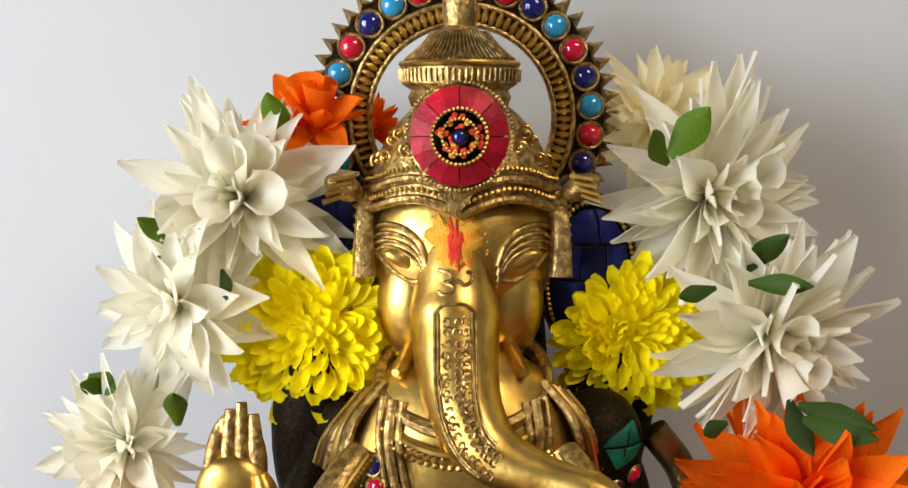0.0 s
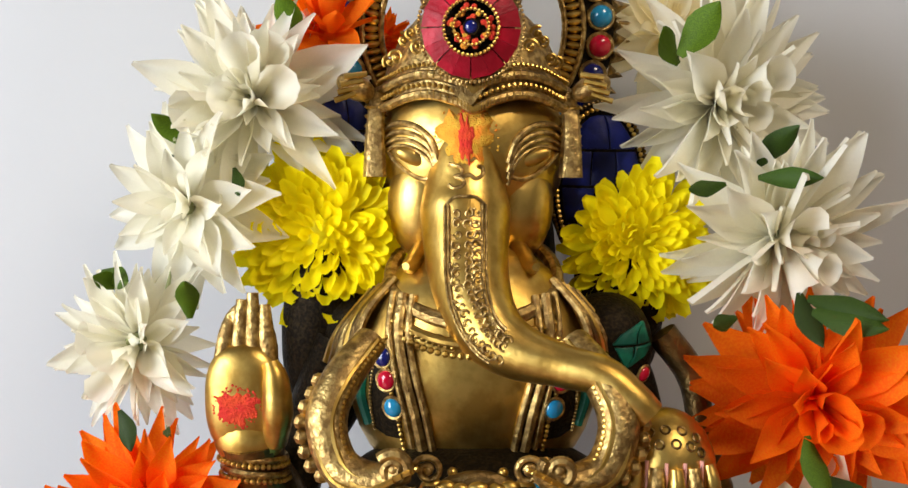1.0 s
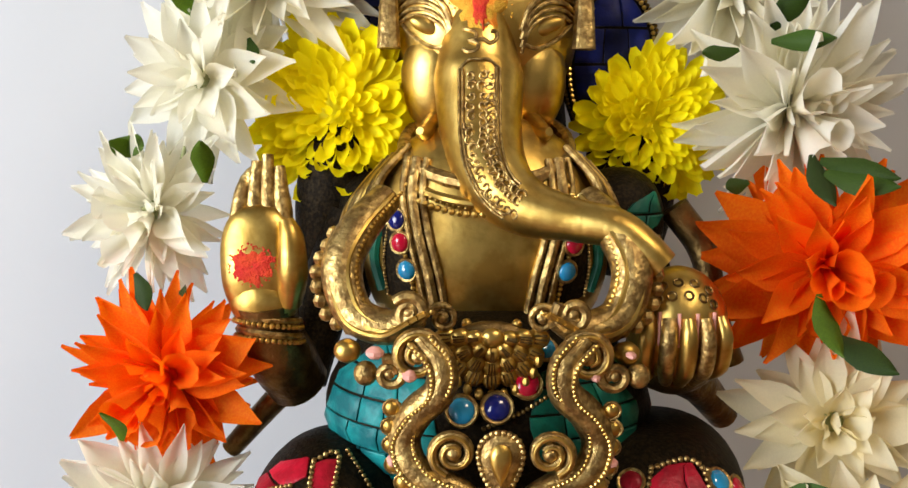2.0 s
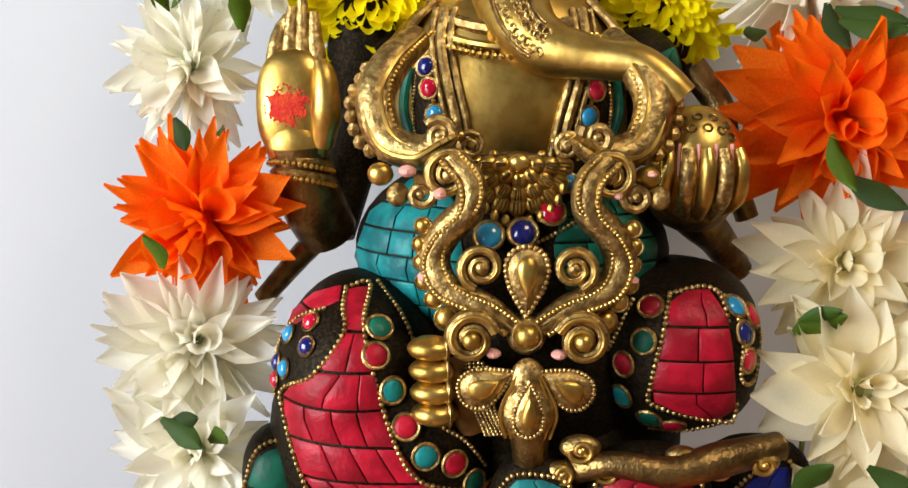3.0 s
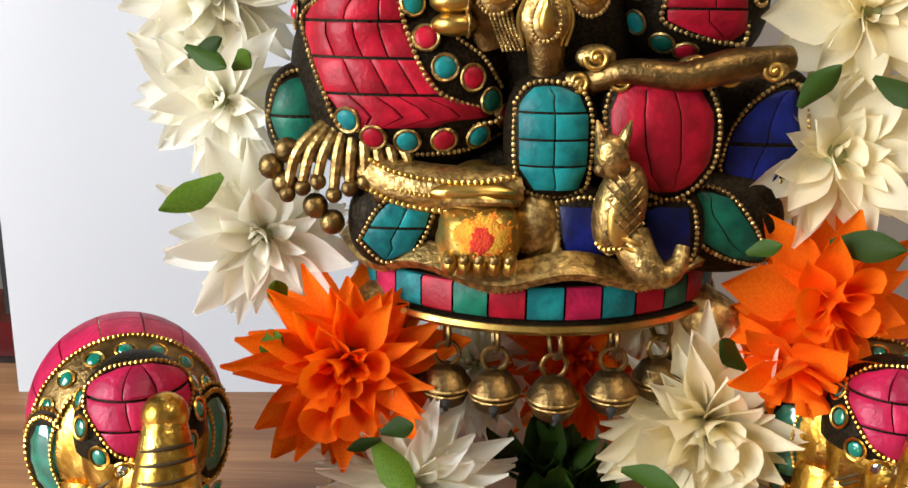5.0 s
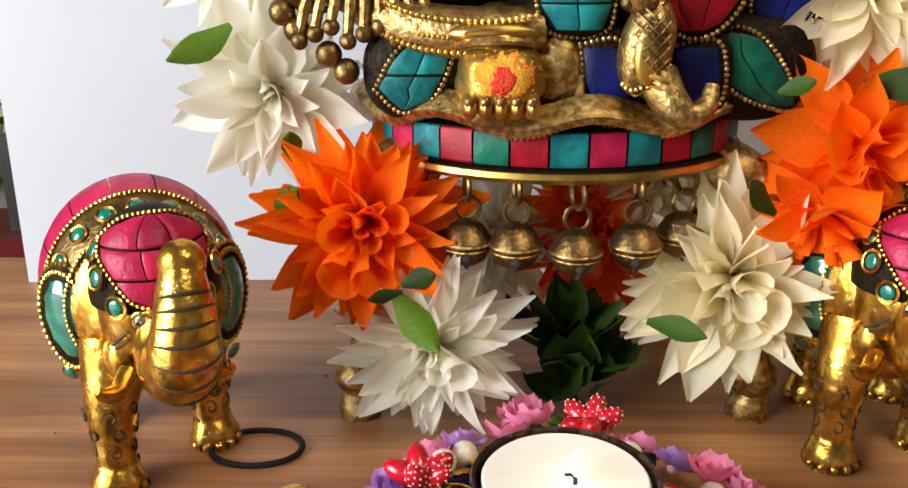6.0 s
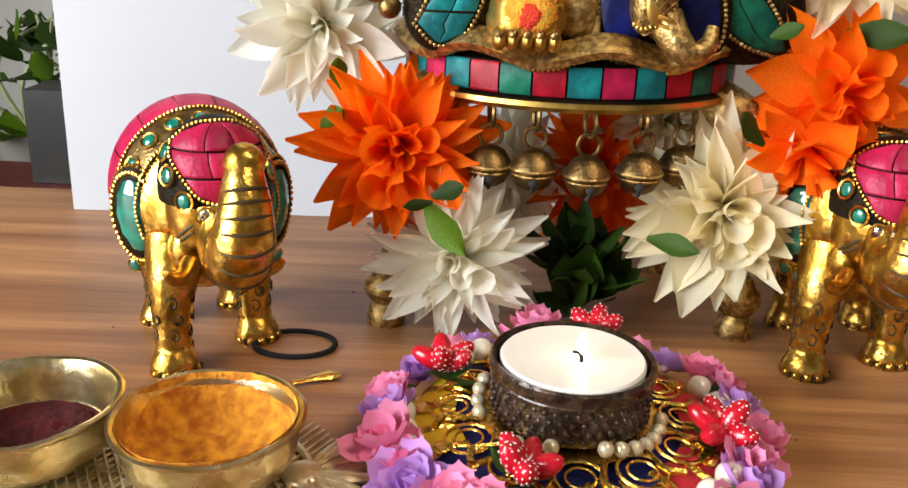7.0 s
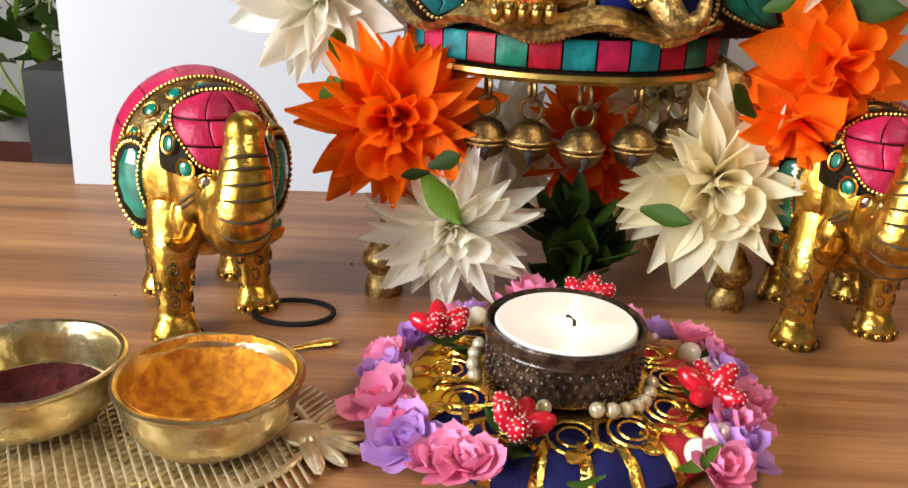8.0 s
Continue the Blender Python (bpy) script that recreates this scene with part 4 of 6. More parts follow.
drop(S, (LX + 0.8, 196.4, 181.5), 2.3, 5.2, 1.4, BRASS)
for j in (-4, -3, -2, 2, 3, 4):
    S.tube([(LX + 0.8 + j * 0.8, 199.2, 191), (LX + 0.8 + j * 1.9, 197.8 + abs(j) * 0.35, 181), (LX + 0.8 + j * 1.5, 199.2 + abs(j) * 0.2, 173)], 0.55, BRASS, seg=6)
S.tube([(LX + 1.4, 203, 176), (LX + 1.8, 204, 168), (LX + 2, 206, 160)], [6, 5, 4.5], OLDBRASS, seg=12)

# folded legs inlaid with stone
kneeL = Lobes(Bulge((-42, 238, 178), (27, 36, 34), 2.1), Bulge((-33, 236, 161), (38, 35, 33), 2.5))
kneeL.solid(S, PATINA_SHADE)
red = [(-45.3, 208.9), (-38.8, 209.7), (-38.4, 198.5), (-29.4, 170.5), (-21.3, 158.8), (-6.4, 150.9), (-9.5, 147.8), (-47.1, 146.0), (-56.0, 158.7), (-62.5, 175.1), (-62.0, 181.4), (-52.3, 187.9), (-44.4, 198.7), (-45.3, 204.9)]
red = [(x, z + 2.2 if z < 156 else z) for x, z in red]
tiled(S, kneeL, red, 9.5, 9.0, RED_TILE)
bordered(S, kneeL, red, 0.85, ANTIQUE, lift=0.6)
top = [(-47, 209.5), (-56, 206.5), (-65, 198.5), (-62, 196.8), (-53.5, 203.2), (-46.5, 205.5)]
tiled(S, kneeL, top, 6, 7, RED_TILE)
RIM = [(-36.7, 210.1), (-28.0, 200.9), (-22.6, 186.9), (-18.9, 176.2), (-10.0, 169.2), (-4.2, 160.2)]
S.beads([kneeL.at(x, z, 0.5)[0] for x, z in RIM], 0.75, ANTIQUE)
for (x, z), m in zip([(-34.7, 200.2), (-35.2, 193.5), (-30.6, 184.1), (-26.3, 174.4), (-20.8, 166.4), (-13.0, 163.5), (-7.6, 156.7), (-41.5, 142.8), (-31.6, 141.9), (-21.0, 142.3), (-11.2, 143.1), (-3.3, 148.6), (-49.0, 147.6)], (GREEN_TILE, RED_TILE, TEAL_TILE, RED_TILE, TEAL_TILE, RED_TILE, GREEN_TILE, RED_TILE, TEAL_TILE, RED_TILE, TEAL_TILE, RED_TILE, TEAL_TILE)):
    p, n = kneeL.at(x, z + (3.4 if z < 151 else 0), 0.9)
    S.jewel(p, n, 3.3, m, ANTIQUE, dome=0.35)
for (x, z), m in zip([(-55.1, 194.7), (-61.9, 195.5), (-62.3, 186.7), (-65.9, 186.3), (-66.3, 181.1), (-54.7, 200.5)], (CAB_NAVY, CAB_SKY, CAB_SKY, CAB_NAVY, CAB_RED, CAB_RED)):
    p, n = kneeL.at(x, z, 0.4)
    S.jewel(p, n, 2.6, m, OLDBRASS, dome=0.7)
for RIM in ([(-47.4, 139.1), (-37.6, 137.7), (-27.0, 137.5), (-14.6, 138.8), (-2.3, 143.6)], [(-50.9, 204.1), (-59.0, 200.3), (-65.4, 192.3), (-68.2, 182.1), (-66.5, 175.7)]):
    S.beads([kneeL.at(x, z + (3.4 if z < 151 else 0), 0.5)[0] for x, z in RIM], 0.75, ANTIQUE)
kneeR = Bulge((54, 243, 190), (26.5, 34, 26.5), 2.6)
kneeR.solid(S, PATINA_SHADE)
red = [(48.2, 209.8), (59.4, 211.3), (63.2, 205.8), (67.7, 177.2), (61.8, 174.3), (43.8, 179.3), (42.6, 185.6), (45.3, 200.1)]
tiled(S, kneeR, red, 10, 10, RED_TILE)
bordered(S, kneeR, red, 0.85, ANTIQUE, lift=0.6)
RIM = [(38.3, 207.4), (32.9, 195.0), (29.3, 178.8), (29.3, 167.9), (39.5, 166.7), (53.5, 168.9), (67.3, 172.6)]
S.beads([kneeR.at(x, z, 0.5)[0] for x, z in RIM], 0.75, ANTIQUE)
for (x, z), m in zip([(42.5, 206.7), (40.2, 197.4), (35.5, 189.6), (35.7, 179.4), (33.5, 170.7), (43.4, 173.7), (50.6, 171.5), (69.0, 199.9), (66.8, 206.9), (72.6, 203.5), (70.3, 192.0)], (RED_TILE, GREEN_TILE, RED_TILE, TEAL_TILE, RED_TILE, GREEN_TILE, RED_TILE, CAB_NAVY, CAB_SKY, CAB_RED, CAB_RED)):
    p, n = kneeR.at(x, z, 0.2)
    S.jewel(p, n, 3.2, m, ANTIQUE, dome=0.4)
# dark fill between the legs, coloured as the shaded hollow
S.ball((8, 246, 175), (40, 34, 42), PATINA_SHADE, nu=28, nv=18)
S.ball((8, 246, 158), (52, 33, 24), PATINA_SHADE, nu=28, nv=18)
RIM = [(63.7, 209.3), (67.8, 200.1), (67.8, 187.4), (72.9, 185.7), (75.9, 198.5)]
S.beads([kneeR.at(x, z, 0.5)[0] for x, z in RIM], 0.75, ANTIQUE)
# fist resting between the legs
for j in range(4):
    S.ball((-19.6 + j * 0.4, 203.5, 197 - j * 6.2), (6.6, 5.4, 3.5), BRASS, nu=18, nv=12)
    S.ring((-15.5 + j * 0.4, 203.5, 197 - j * 6.2), (1, 0.1, 0), 3.4, 0.7, ANTIQUE, nu=14, seg=5)
S.tube([(-14, 208, 196), (-11, 210, 184), (-8, 212, 172)], [6, 7, 6], OLDBRASS, seg=12)
for j in range(5):
    S.tube([(-12 + j * 1.2, 205, 192), (-10 + j * 1.2, 206, 182), (-7 + j * 1.1, 208, 172)], 0.7, ANTIQUE, seg=6)

for j in range(6):
    S.beads([(-10.5 + j * 1.3, 203.5, 197 - j), (-9 + j * 1.5, 204, 184 - j), (-4 + j * 1.2, 206.5, 171)], 0.6, ANTIQUE, gap=1.8)
# folds of cloth between the legs
for x, z, r in ((22, 170, 4.5), (29, 164, 4.0), (17, 163, 3.6), (60, 166, 4.4), (50, 168, 3.6), (72, 167, 3.8)):
    S.ball((x, 202, z), (r * 1.3, 3.4, r * 0.8), ANTIQUE)
    S.spiral((x, 199, z), r * 0.8, 1.3, 0.8, BRASS, start=x)
# lower leg, anklets and foot
S.tube([(-52, 216, 138), (-34, 207, 132), (-14, 203, 130.5), (2, 204, 132)], [6, 7.5, 7.5, 6.5], ANTIQUE, seg=16)
for dz, r in ((4, 0.9), (-1, 0.7), (-5, 0.9)):
    S.beads([(-50, 209 + dz * 0.2, 138 + dz), (-34, 199.6, 132 + dz), (-14, 195, 130.5 + dz), (0, 196.6, 132 + dz)], r, BRASS)
S.ball((-12, 196.6, 131), (13, 3.5, 3.4), BRASS)
S.tube([(-11, 213, 131), (-10.5, 204, 126), (-10, 198, 119)], [9, 11.5, 11], BRASS, seg=18)
S.ball((-10, 198, 117), (13, 11.5, 9), BRASS, nu=24, nv=16)
for j in range(5):
    S.ball((-18.6 + j * 4.3, 189.2, 112.2), (2.5, 4.4, 3.9), BRASS, nu=12, nv=8)
    S.ball((-18.6 + j * 4.3, 185.6, 113.8), (1.5, 0.9, 1.6), OLDBRASS, nu=8, nv=6)
S.ring((-10.5, 201, 127), (0, 0.25, 1), 11.6, 1.2, ANTIQUE, nu=28)
S.ring((-10.5, 201.4, 129.5), (0, 0.25, 1), 11.6, 0.9, BRASS, nu=28)
instep = Bulge((-10, 199, 118.5), (12.2, 13.2, 10.5), 3.0)
instep.solid(S, BRASS, nu=36, nv=12)
smear(S, lambda x, z, lift: instep.at(x, z, lift)[0], (-9.5, 121), 9.0, 6.6, SANDAL, 4.0, 0.45)
smear(S, lambda x, z, lift: instep.at(x, z, lift)[0], (-9.5, 119.5), 4.2, 4.4, KUMKUM, 5.0, 0.85, 40)
# lotus petals of the seat
for c, r, m, row, w, edge in (
        ((10.5, 206, 147), (14, 11, 20), TEAL_TILE, 8.5, 11, [(-0.3, 156.8), (3.5, 161.9), (10, 162.9), (17.6, 160.9), (21, 153.9), (21.3, 138.6), (19, 131.2), (5.5, 130.8), (0.4, 138)]),
        ((41.5, 208, 148), (20, 12, 21.5), RED_TILE, 40, 10.5, [(25.6, 154.5), (28.5, 162.2), (38.2, 165), (51.5, 163.9), (57.6, 154.5), (57.6, 140.8), (51, 131.8), (42.7, 129.8), (32.1, 136.3), (27.2, 144.3)]),
        ((76, 220, 145), (19, 9, 23), BLUE_TILE, 16, 12, [(63.1, 137.6), (65.6, 149.5), (74.3, 159.5), (84, 162), (88, 146), (78, 129.2), (66.7, 126.6)]),
        ((64.5, 214, 119.5), (20, 8, 16), GREEN_TILE, 40, 9, [(50.1, 124.8), (56.2, 131.4), (65.2, 129.4), (74, 119), (79.9, 107.6), (68.7, 109.1), (57.6, 114.4)]),
        ((-34.5, 211, 119), (16, 8, 15), TEAL_TILE, 9, 11, [(-46.3, 114.1), (-40.4, 124.4), (-33.4, 129.3), (-23.8, 129.5), (-24.5, 121.1), (-29.7, 111.4), (-38.6, 107.4)]),
        ((20.5, 204.5, 117), (11, 6, 16), BLUE_TILE, 40, 20, [(13, 127.6), (24.6, 128), (28.6, 106.6), (21.1, 105), (15.2, 110)]),
        ((47, 206, 119), (11, 6, 14), BLUE_TILE, 40, 20, [(39, 127), (52, 128), (54, 112), (44, 108), (39, 114)]),
        ((-66, 226, 150), (12, 14, 16), GREEN_TILE, 12, 12, [(-75, 150), (-71, 161), (-63, 163), (-57, 152), (-60, 139), (-70, 138)])):
    pet = Bulge(c, r, 2.4)
    pet.solid(S, PATINA_SHADE, nu=32, nv=10)
    mid = (sum(q[0] for q in edge) / len(edge), sum(q[1] for q in edge) / len(edge))
    tiled(S, pet, [(mid[0] + (x - mid[0]) * 0.94, mid[1] + (z - mid[1]) * 0.95) for x, z in edge], row, w, m, shift=0.0, depth=0.5)
    bordered(S, pet, edge, 0.8, ANTIQUE)
S.tube([(16, 206, 160), (30, 200, 166), (46, 198, 165), (60, 200, 168), (78, 206, 170)], [4, 3.6, 4.2, 5, 4], OLDBRASS, seg=12)
# mouse at the foot of the seat
S.ball((30, 194, 128), (7.5, 8, 14), ANTIQUE, turn=pose(0, 0, 0, 0, 12, 0).to_3x3(), nu=22, nv=16)
S.ball((26.5, 191, 143), (5, 5.5, 7), ANTIQUE, turn=pose(0, 0, 0, 15, -10, 0).to_3x3())
for x in (23.5, 29.5):
    S.ball((x, 189.5, 140), 2.2, OLDBRASS)
S.ball((29, 186.4, 126), (3.6, 1.5, 8), BRASS)
S.tube([(33, 192, 120), (37, 188, 113), (42, 187, 110), (46.5, 188, 113), (48, 190, 118)], [6, 5, 4, 3, 2], ANTIQUE, seg=12)
for z in (113, 116, 119):
    S.ring((32 + (119 - z) * 0.6, 192, z), (0.4, 0.2, 1), 7, 0.7, BRASS, nu=20, seg=5)
for x, tip in ((23.6, 21.8), (29.2, 31.2)):
    S.tube([(x, 190.5, 147), ((x + tip) / 2, 190, 150.5), (tip, 190.5, 153.5)], [2.0, 1.5, 0.4], ANTIQUE, seg=8)
rug = Bulge((30, 193.6, 128), (8.2, 8.6, 14.5))
for j in range(-3, 4):
    for way in (-1, 1):
        S.tube([rug.at(30 + way * d, 127 + j * 3.2 + d, 0.1)[0] for d in (-5, -2.5, 0, 2.5, 5)], 0.4, OLDBRASS, seg=5)
S.beads([rug.at(30 + d, 118 - abs(d) * 0.3, 0.5)[0] for d in (-7, -4, 0, 4, 7)], 0.8, BRASS)
S.ball((7, 205, 118), (8.5, 8, 15), ANTIQUE, nu=24, nv=16)
for d in (0.0, 2.6, 5.2):
    S.tube([(1 + d, 197.5, 106.8 + d * 0.3), (8 + d * 0.6, 195.5, 106 + d), (12.5, 197, 109 + d), (13.0, 200, 114 + d)], [1.6, 1.8, 1.5, 0.8], ANTIQUE, seg=8)
# tassels hanging at the side
for j in range(9):
    x0 = -58 + j * 1.6
    S.tube([(x0 + 4, 212, 152), (x0 - 6 + j * 2.3, 206, 142), (x0 - 10 + j * 3.1, 206, 130 + (j % 3) * 2)], [1.4, 1.8, 1.6], ANTIQUE, seg=8)
    S.ball((x0 - 10 + j * 3.1, 205.5, 128 + (j % 3) * 2), 2.6, OLDBRASS, nu=10, nv=7)
for x, z in ((-68, 141), (-73, 136), (-69, 131), (-60, 124), (-55, 119)):
    S.ball((x, 208, z), 4.0, OLDBRASS, nu=12, nv=8)
# flared rim of the seat
rows = []
for r, z in ((0.98, 112.5), (1.04, 110), (1.085, 107), (1.06, 104.6), (0.96, 104)):
    rows.append([(10 + 64 * r * math.cos(a), 250 + 56 * r * math.sin(a), z + 2.2 * math.cos(9 * a + 0.6)) for a in np.linspace(0, 2 * math.pi, 96, endpoint=False)])
S.grid(rows, ANTIQUE, closed=True)
S.lathe((10, 250, 0), [(0.01, 150), (40, 150), (58, 135), (64, 118), (64, 104)], PATINA_SHADE, nu=40, sy=0.70)
for j in range(24):
    a = math.pi * (1.05 + 0.9 * j / 23)
    if j % 6 != 2:
        S.beads([(10 + 65.5 * math.cos(b), 250 + 57.5 * math.sin(b), 104.6 + 2.6 * math.cos(9 * b + 0.6)) for b in np.linspace(a, a + 0.1, 3)], 0.75, BRASS)
tagged(part("statue", S), "antique brass seated elephant-headed statue inlaid with red and turquoise stone tiles", "statue")


# ---- stand with tile band, bells and legs ----
stand = base("statue_stand", "round brass stand with coloured tile band and hanging bells", "stand", (0.010, 0.250, 0))
k = Kit()
k.lathe((0, 0, 0), [(0.01, 104), (58, 104), (60, 103.4), (60, 93), (63, 92), (63.5, 90), (61, 88.6), (54, 88.4), (0.01, 88.4)], PATINA_SHADE, nu=72, sy=0.9)
k.lathe((0, 0, 0), [(60.5, 92.4), (63.6, 91.6), (64, 90), (61.6, 88.2), (52, 88.2)], BRASS, nu=72, sy=0.9)
part("plinth", k, stand)
for j in range(34):
    a0, a1 = 2 * math.pi * (j + 0.03) / 34, 2 * math.pi * (j + 0.97) / 34
    k = Kit()
    rows = []
    for r, z in ((59.5, 93.0), (61.6, 93.2), (62.2, 93.9), (62.2, 102.4), (61.6, 103.2), (59.5, 103.2)):
        rows.append([(r * math.cos(a), 0.9 * r * math.sin(a), z) for a in np.linspace(a0, a1, 4)])
    k.grid(rows, (RED_TILE, TEAL_TILE, PINK_TILE, TEAL_TILE, RED_TILE, GREEN_TILE)[j % 6])
    part("tile", k, stand)


def bell_part(x, y, z, turn):
    k = Kit()
    k.lathe((0, 0, 0), [(0.01, 7.2), (2.4, 7.0), (5.4, 5.2), (7.4, 1.8), (8.1, 0.9), (8.2, -0.3), (7.6, -0.9), (7.3, -2.6), (5.8, -5.6), (3.2, -7.2), (0.01, -7.7)], OLDBRASS, nu=28)
    k.ring((0, 0, 0.3), (0, 0, 1), 8.0, 0.55, ANTIQUE, nu=28)
    k.ring((0, 0, -1.6), (0, 0, 1), 7.5, 0.4, ANTIQUE, nu=28)
    b = part("bell", k, stand, at=Matrix.Translation((x * 0.001, y * 0.001, z * 0.001)) @ pose(0, 0, 0, 0, 0, turn))
    # The slot isn't cut open; black lumps give the shade inside it.
    k = Kit()
    k.ball((0, -6.6, -3.4), (1.7, 1.2, 1.7), WICK_AND_SLOT)
    k.tube([(0, -6.9, -3.4), (0, -5.5, -6.0), (0, -2.6, -7.6), (0, 1, -7.9)], 0.8, WICK_AND_SLOT, seg=6)
    part("slot", k, b, "black lump coloured as the shade inside a slot")
    k = Kit()
    k.ring((0, 0, 10.6), (0, 1, 0), 3.9, 0.75, OLDBRASS, nu=20)
    part("loop", k, b)
    k = Kit()
    k.ring((0, 0, 18.2), (1, 0.15, 0), 4.8, 0.85, OLDBRASS, nu=20)
    part("link", k, b)


for j, a in enumerate((-140, -121, -104.5, -86, -66.5, -47, -30)):
    bell_part(57 * math.cos(radians(a)), 50.5 * math.sin(radians(a)), 66 + (j % 3) * 0.7, random.uniform(-25, 25))
for x, y in ((-66, -33), (68, -32), (-52, 36), (52, 36)):
    k = Kit()
    s = 1 if x > 0 else -1
    k.tube([(x * 0.72, y * 0.75, 90), (x * 0.95, y, 78), (x * 1.0, y, 62), (x * 0.9, y * 0.95, 45), (x * 0.95, y, 28), (x, y, 16)], [9, 10, 8.5, 6.5, 5.5, 5], ANTIQUE, seg=16)
    k.lathe((x, y, 0), [(7.2, 0), (7.4, 3), (6.6, 7), (5.2, 9), (7.0, 11), (8.6, 14), (8.0, 18), (6, 20), (4.6, 24), (0.01, 24.6)], ANTIQUE, nu=20)
    part("leg", k, stand)


# ---- flowers ----
def petal_mesh(name, mat, width=0.3, curl=0.25, cup=0.10, point=1.0, droop=0.0, blunt=0.012):
    """A petal of unit length along x, widest past its middle, cupped across, curled along and creased down the centre."""
    k, rows = Kit(), []
    for t in (0.0, 0.16, 0.34, 0.52, 0.68, 0.82, 0.93, 1.0):
        w = width * float(np.interp(t, (0, 0.2, 0.42, 0.58, 0.78, 0.91, 1), (0.22, 0.58, 0.94, 1.0, 0.72 - 0.16 * point, 0.38 - 0.14 * point, blunt / width)))
        row = []
        for s in (-1, -0.5, 0, 0.5, 1):
            fold = 0.018 * (1 - abs(s)) * math.sin(math.pi * t)
            row.append((1000 * t, 1000 * s * w, 1000 * (curl * t * t - droop * t ** 3 - fold + cup * s * s * (1 - 0.5 * t) * min(1, 3 * t))))
        rows.append(row)
    k.grid(rows, mat)
    return k.mesh(name, 80)


def rolled_mesh(name, mat):
    """An inner petal rolled into a small open cone."""
    k, rows = Kit(), []
    for i in range(6):
        t = i / 5
        r = 0.07 + 0.20 * t
        rows.append([(1000 * (t + (0.0 if i < 5 else 0.10 * math.cos(a))), 1000 * r * math.sin(a), 1000 * r * (1 - math.cos(a)) * 0.8) for a in np.linspace(-2.6, 2.6, 9)])
    k.grid(rows, mat)
    return k.mesh(name, 80)


PETALS = {}
for key, mat in (("white", WHITE_PETAL), ("cream", CREAM_PETAL), ("orange", ORANGE_PETAL)):
    PETALS[key] = [petal_mesh("petal", mat, 0.15, 0.20, 0.07, 0.7, 0.10), petal_mesh("petal", mat, 0.18, 0.06, 0.11, 0.6, 0.06), petal_mesh("petal", mat, 0.135, 0.34, 0.06, 0.9, 0.28), rolled_mesh("petal", mat)]
LEAVES = [petal_mesh("leaf", LEAF, 0.30, 0.25, -0.10, 0.2), petal_mesh("leaf", LEAF, 0.27, -0.15, 0.12, 0.2), petal_mesh("leaf", DARK_LEAF, 0.30, 0.15, -0.10, 0.2)]


def turn_to(axis, roll=0.0):
    return Vector(axis).to_track_quat("Z", "Y").to_matrix().to_4x4() @ pose(0, 0, 0, 0, 0, roll)


RINGS = ((14, -24, 0.95, (0, 2)), (16, -8, 1.0, (0, 2)), (16, 6, 1.0, (0, 1, 2)), (15, 20, 0.92, (0, 1, 2)), (12, 34, 0.80, (0, 1, 2)), (9, 50, 0.66, (0, 1, 3)), (5, 66, 0.52, (1, 3, 3)))
OPEN = ((11, -14, 1.0, (0, 1)), (12, 4, 1.0, (1, 0, 2)), (11, 20, 0.90, (1, 0)), (8, 38, 0.70, (1, 1)), (5, 58, 0.50, (1, 1)), (3, 74, 0.40, (3, 1)))
TULIP = ((7, -18, 1.0, (1, 0)), (8, 4, 1.0, (1, 0)), (7, 26, 0.86, (1, 1)), (5, 48, 0.66, (3, 1)), (3, 68, 0.5, (3, 3)))


def flower(parent, at, axis, r, key, rng, name="flower", layers=RINGS, broad=1.0):
    """A fabric flower: rings of pointed petals round a small core, opening along axis."""
    k = Kit()
    core_mat = {"white": STEM, "cream": STEM, "orange": ORANGE_PETAL}[key]
    k.lathe((0, 0, -5), [(0.01, 0), (2.5, 0.5), (4.2, 3), (4.4, 6), (3, 9), (0.01, 10)], core_mat, nu=12)
    core = part(name, k, parent, {"white": "white pointed fabric petals", "cream": "cream pointed fabric petals", "orange": "bright orange pointed fabric petals"}[key], at=Matrix.Translation([c * 0.001 for c in at]) @ turn_to(axis, rng.uniform(0, 360)))
    for count, lift, length, kinds in layers:
        off = rng.uniform(0, 360)
        for j in range(count):
            if rng.random() < 0.04:
                continue
            l = r * length * rng.uniform(0.75, 1.12)
            m = pose(0, 0, 0, 0, 0, off + 360 * j / count + rng.uniform(-14, 14)) @ pose(0.0012, 0, 0.001, 0, -(lift + rng.uniform(-11, 11)), 0) @ pose(0, 0, 0, rng.uniform(-30, 30), 0, 0)
            w = rng.uniform(0.75, 1.1) * broad * (1.02 if layers is RINGS else 1.0)
            part("petal", PETALS[key][rng.choice(kinds)], core, at=m @ Matrix.Diagonal((l * 0.001, l * 0.001 * w, l * 0.001, 1)))
    return core


def leaf(parent, at, way, size, kind=0, roll=0.0):
    m = Matrix.Translation([c * 0.001 for c in at]) @ Vector(way).to_track_quat("X", "Z").to_matrix().to_4x4() @ pose(0, 0, 0, roll, 0, 0)
    return part("leaf", LEAVES[kind], parent, at=m @ Matrix.Diagonal((size * 0.001, size * 0.001, size * 0.001, 1)))


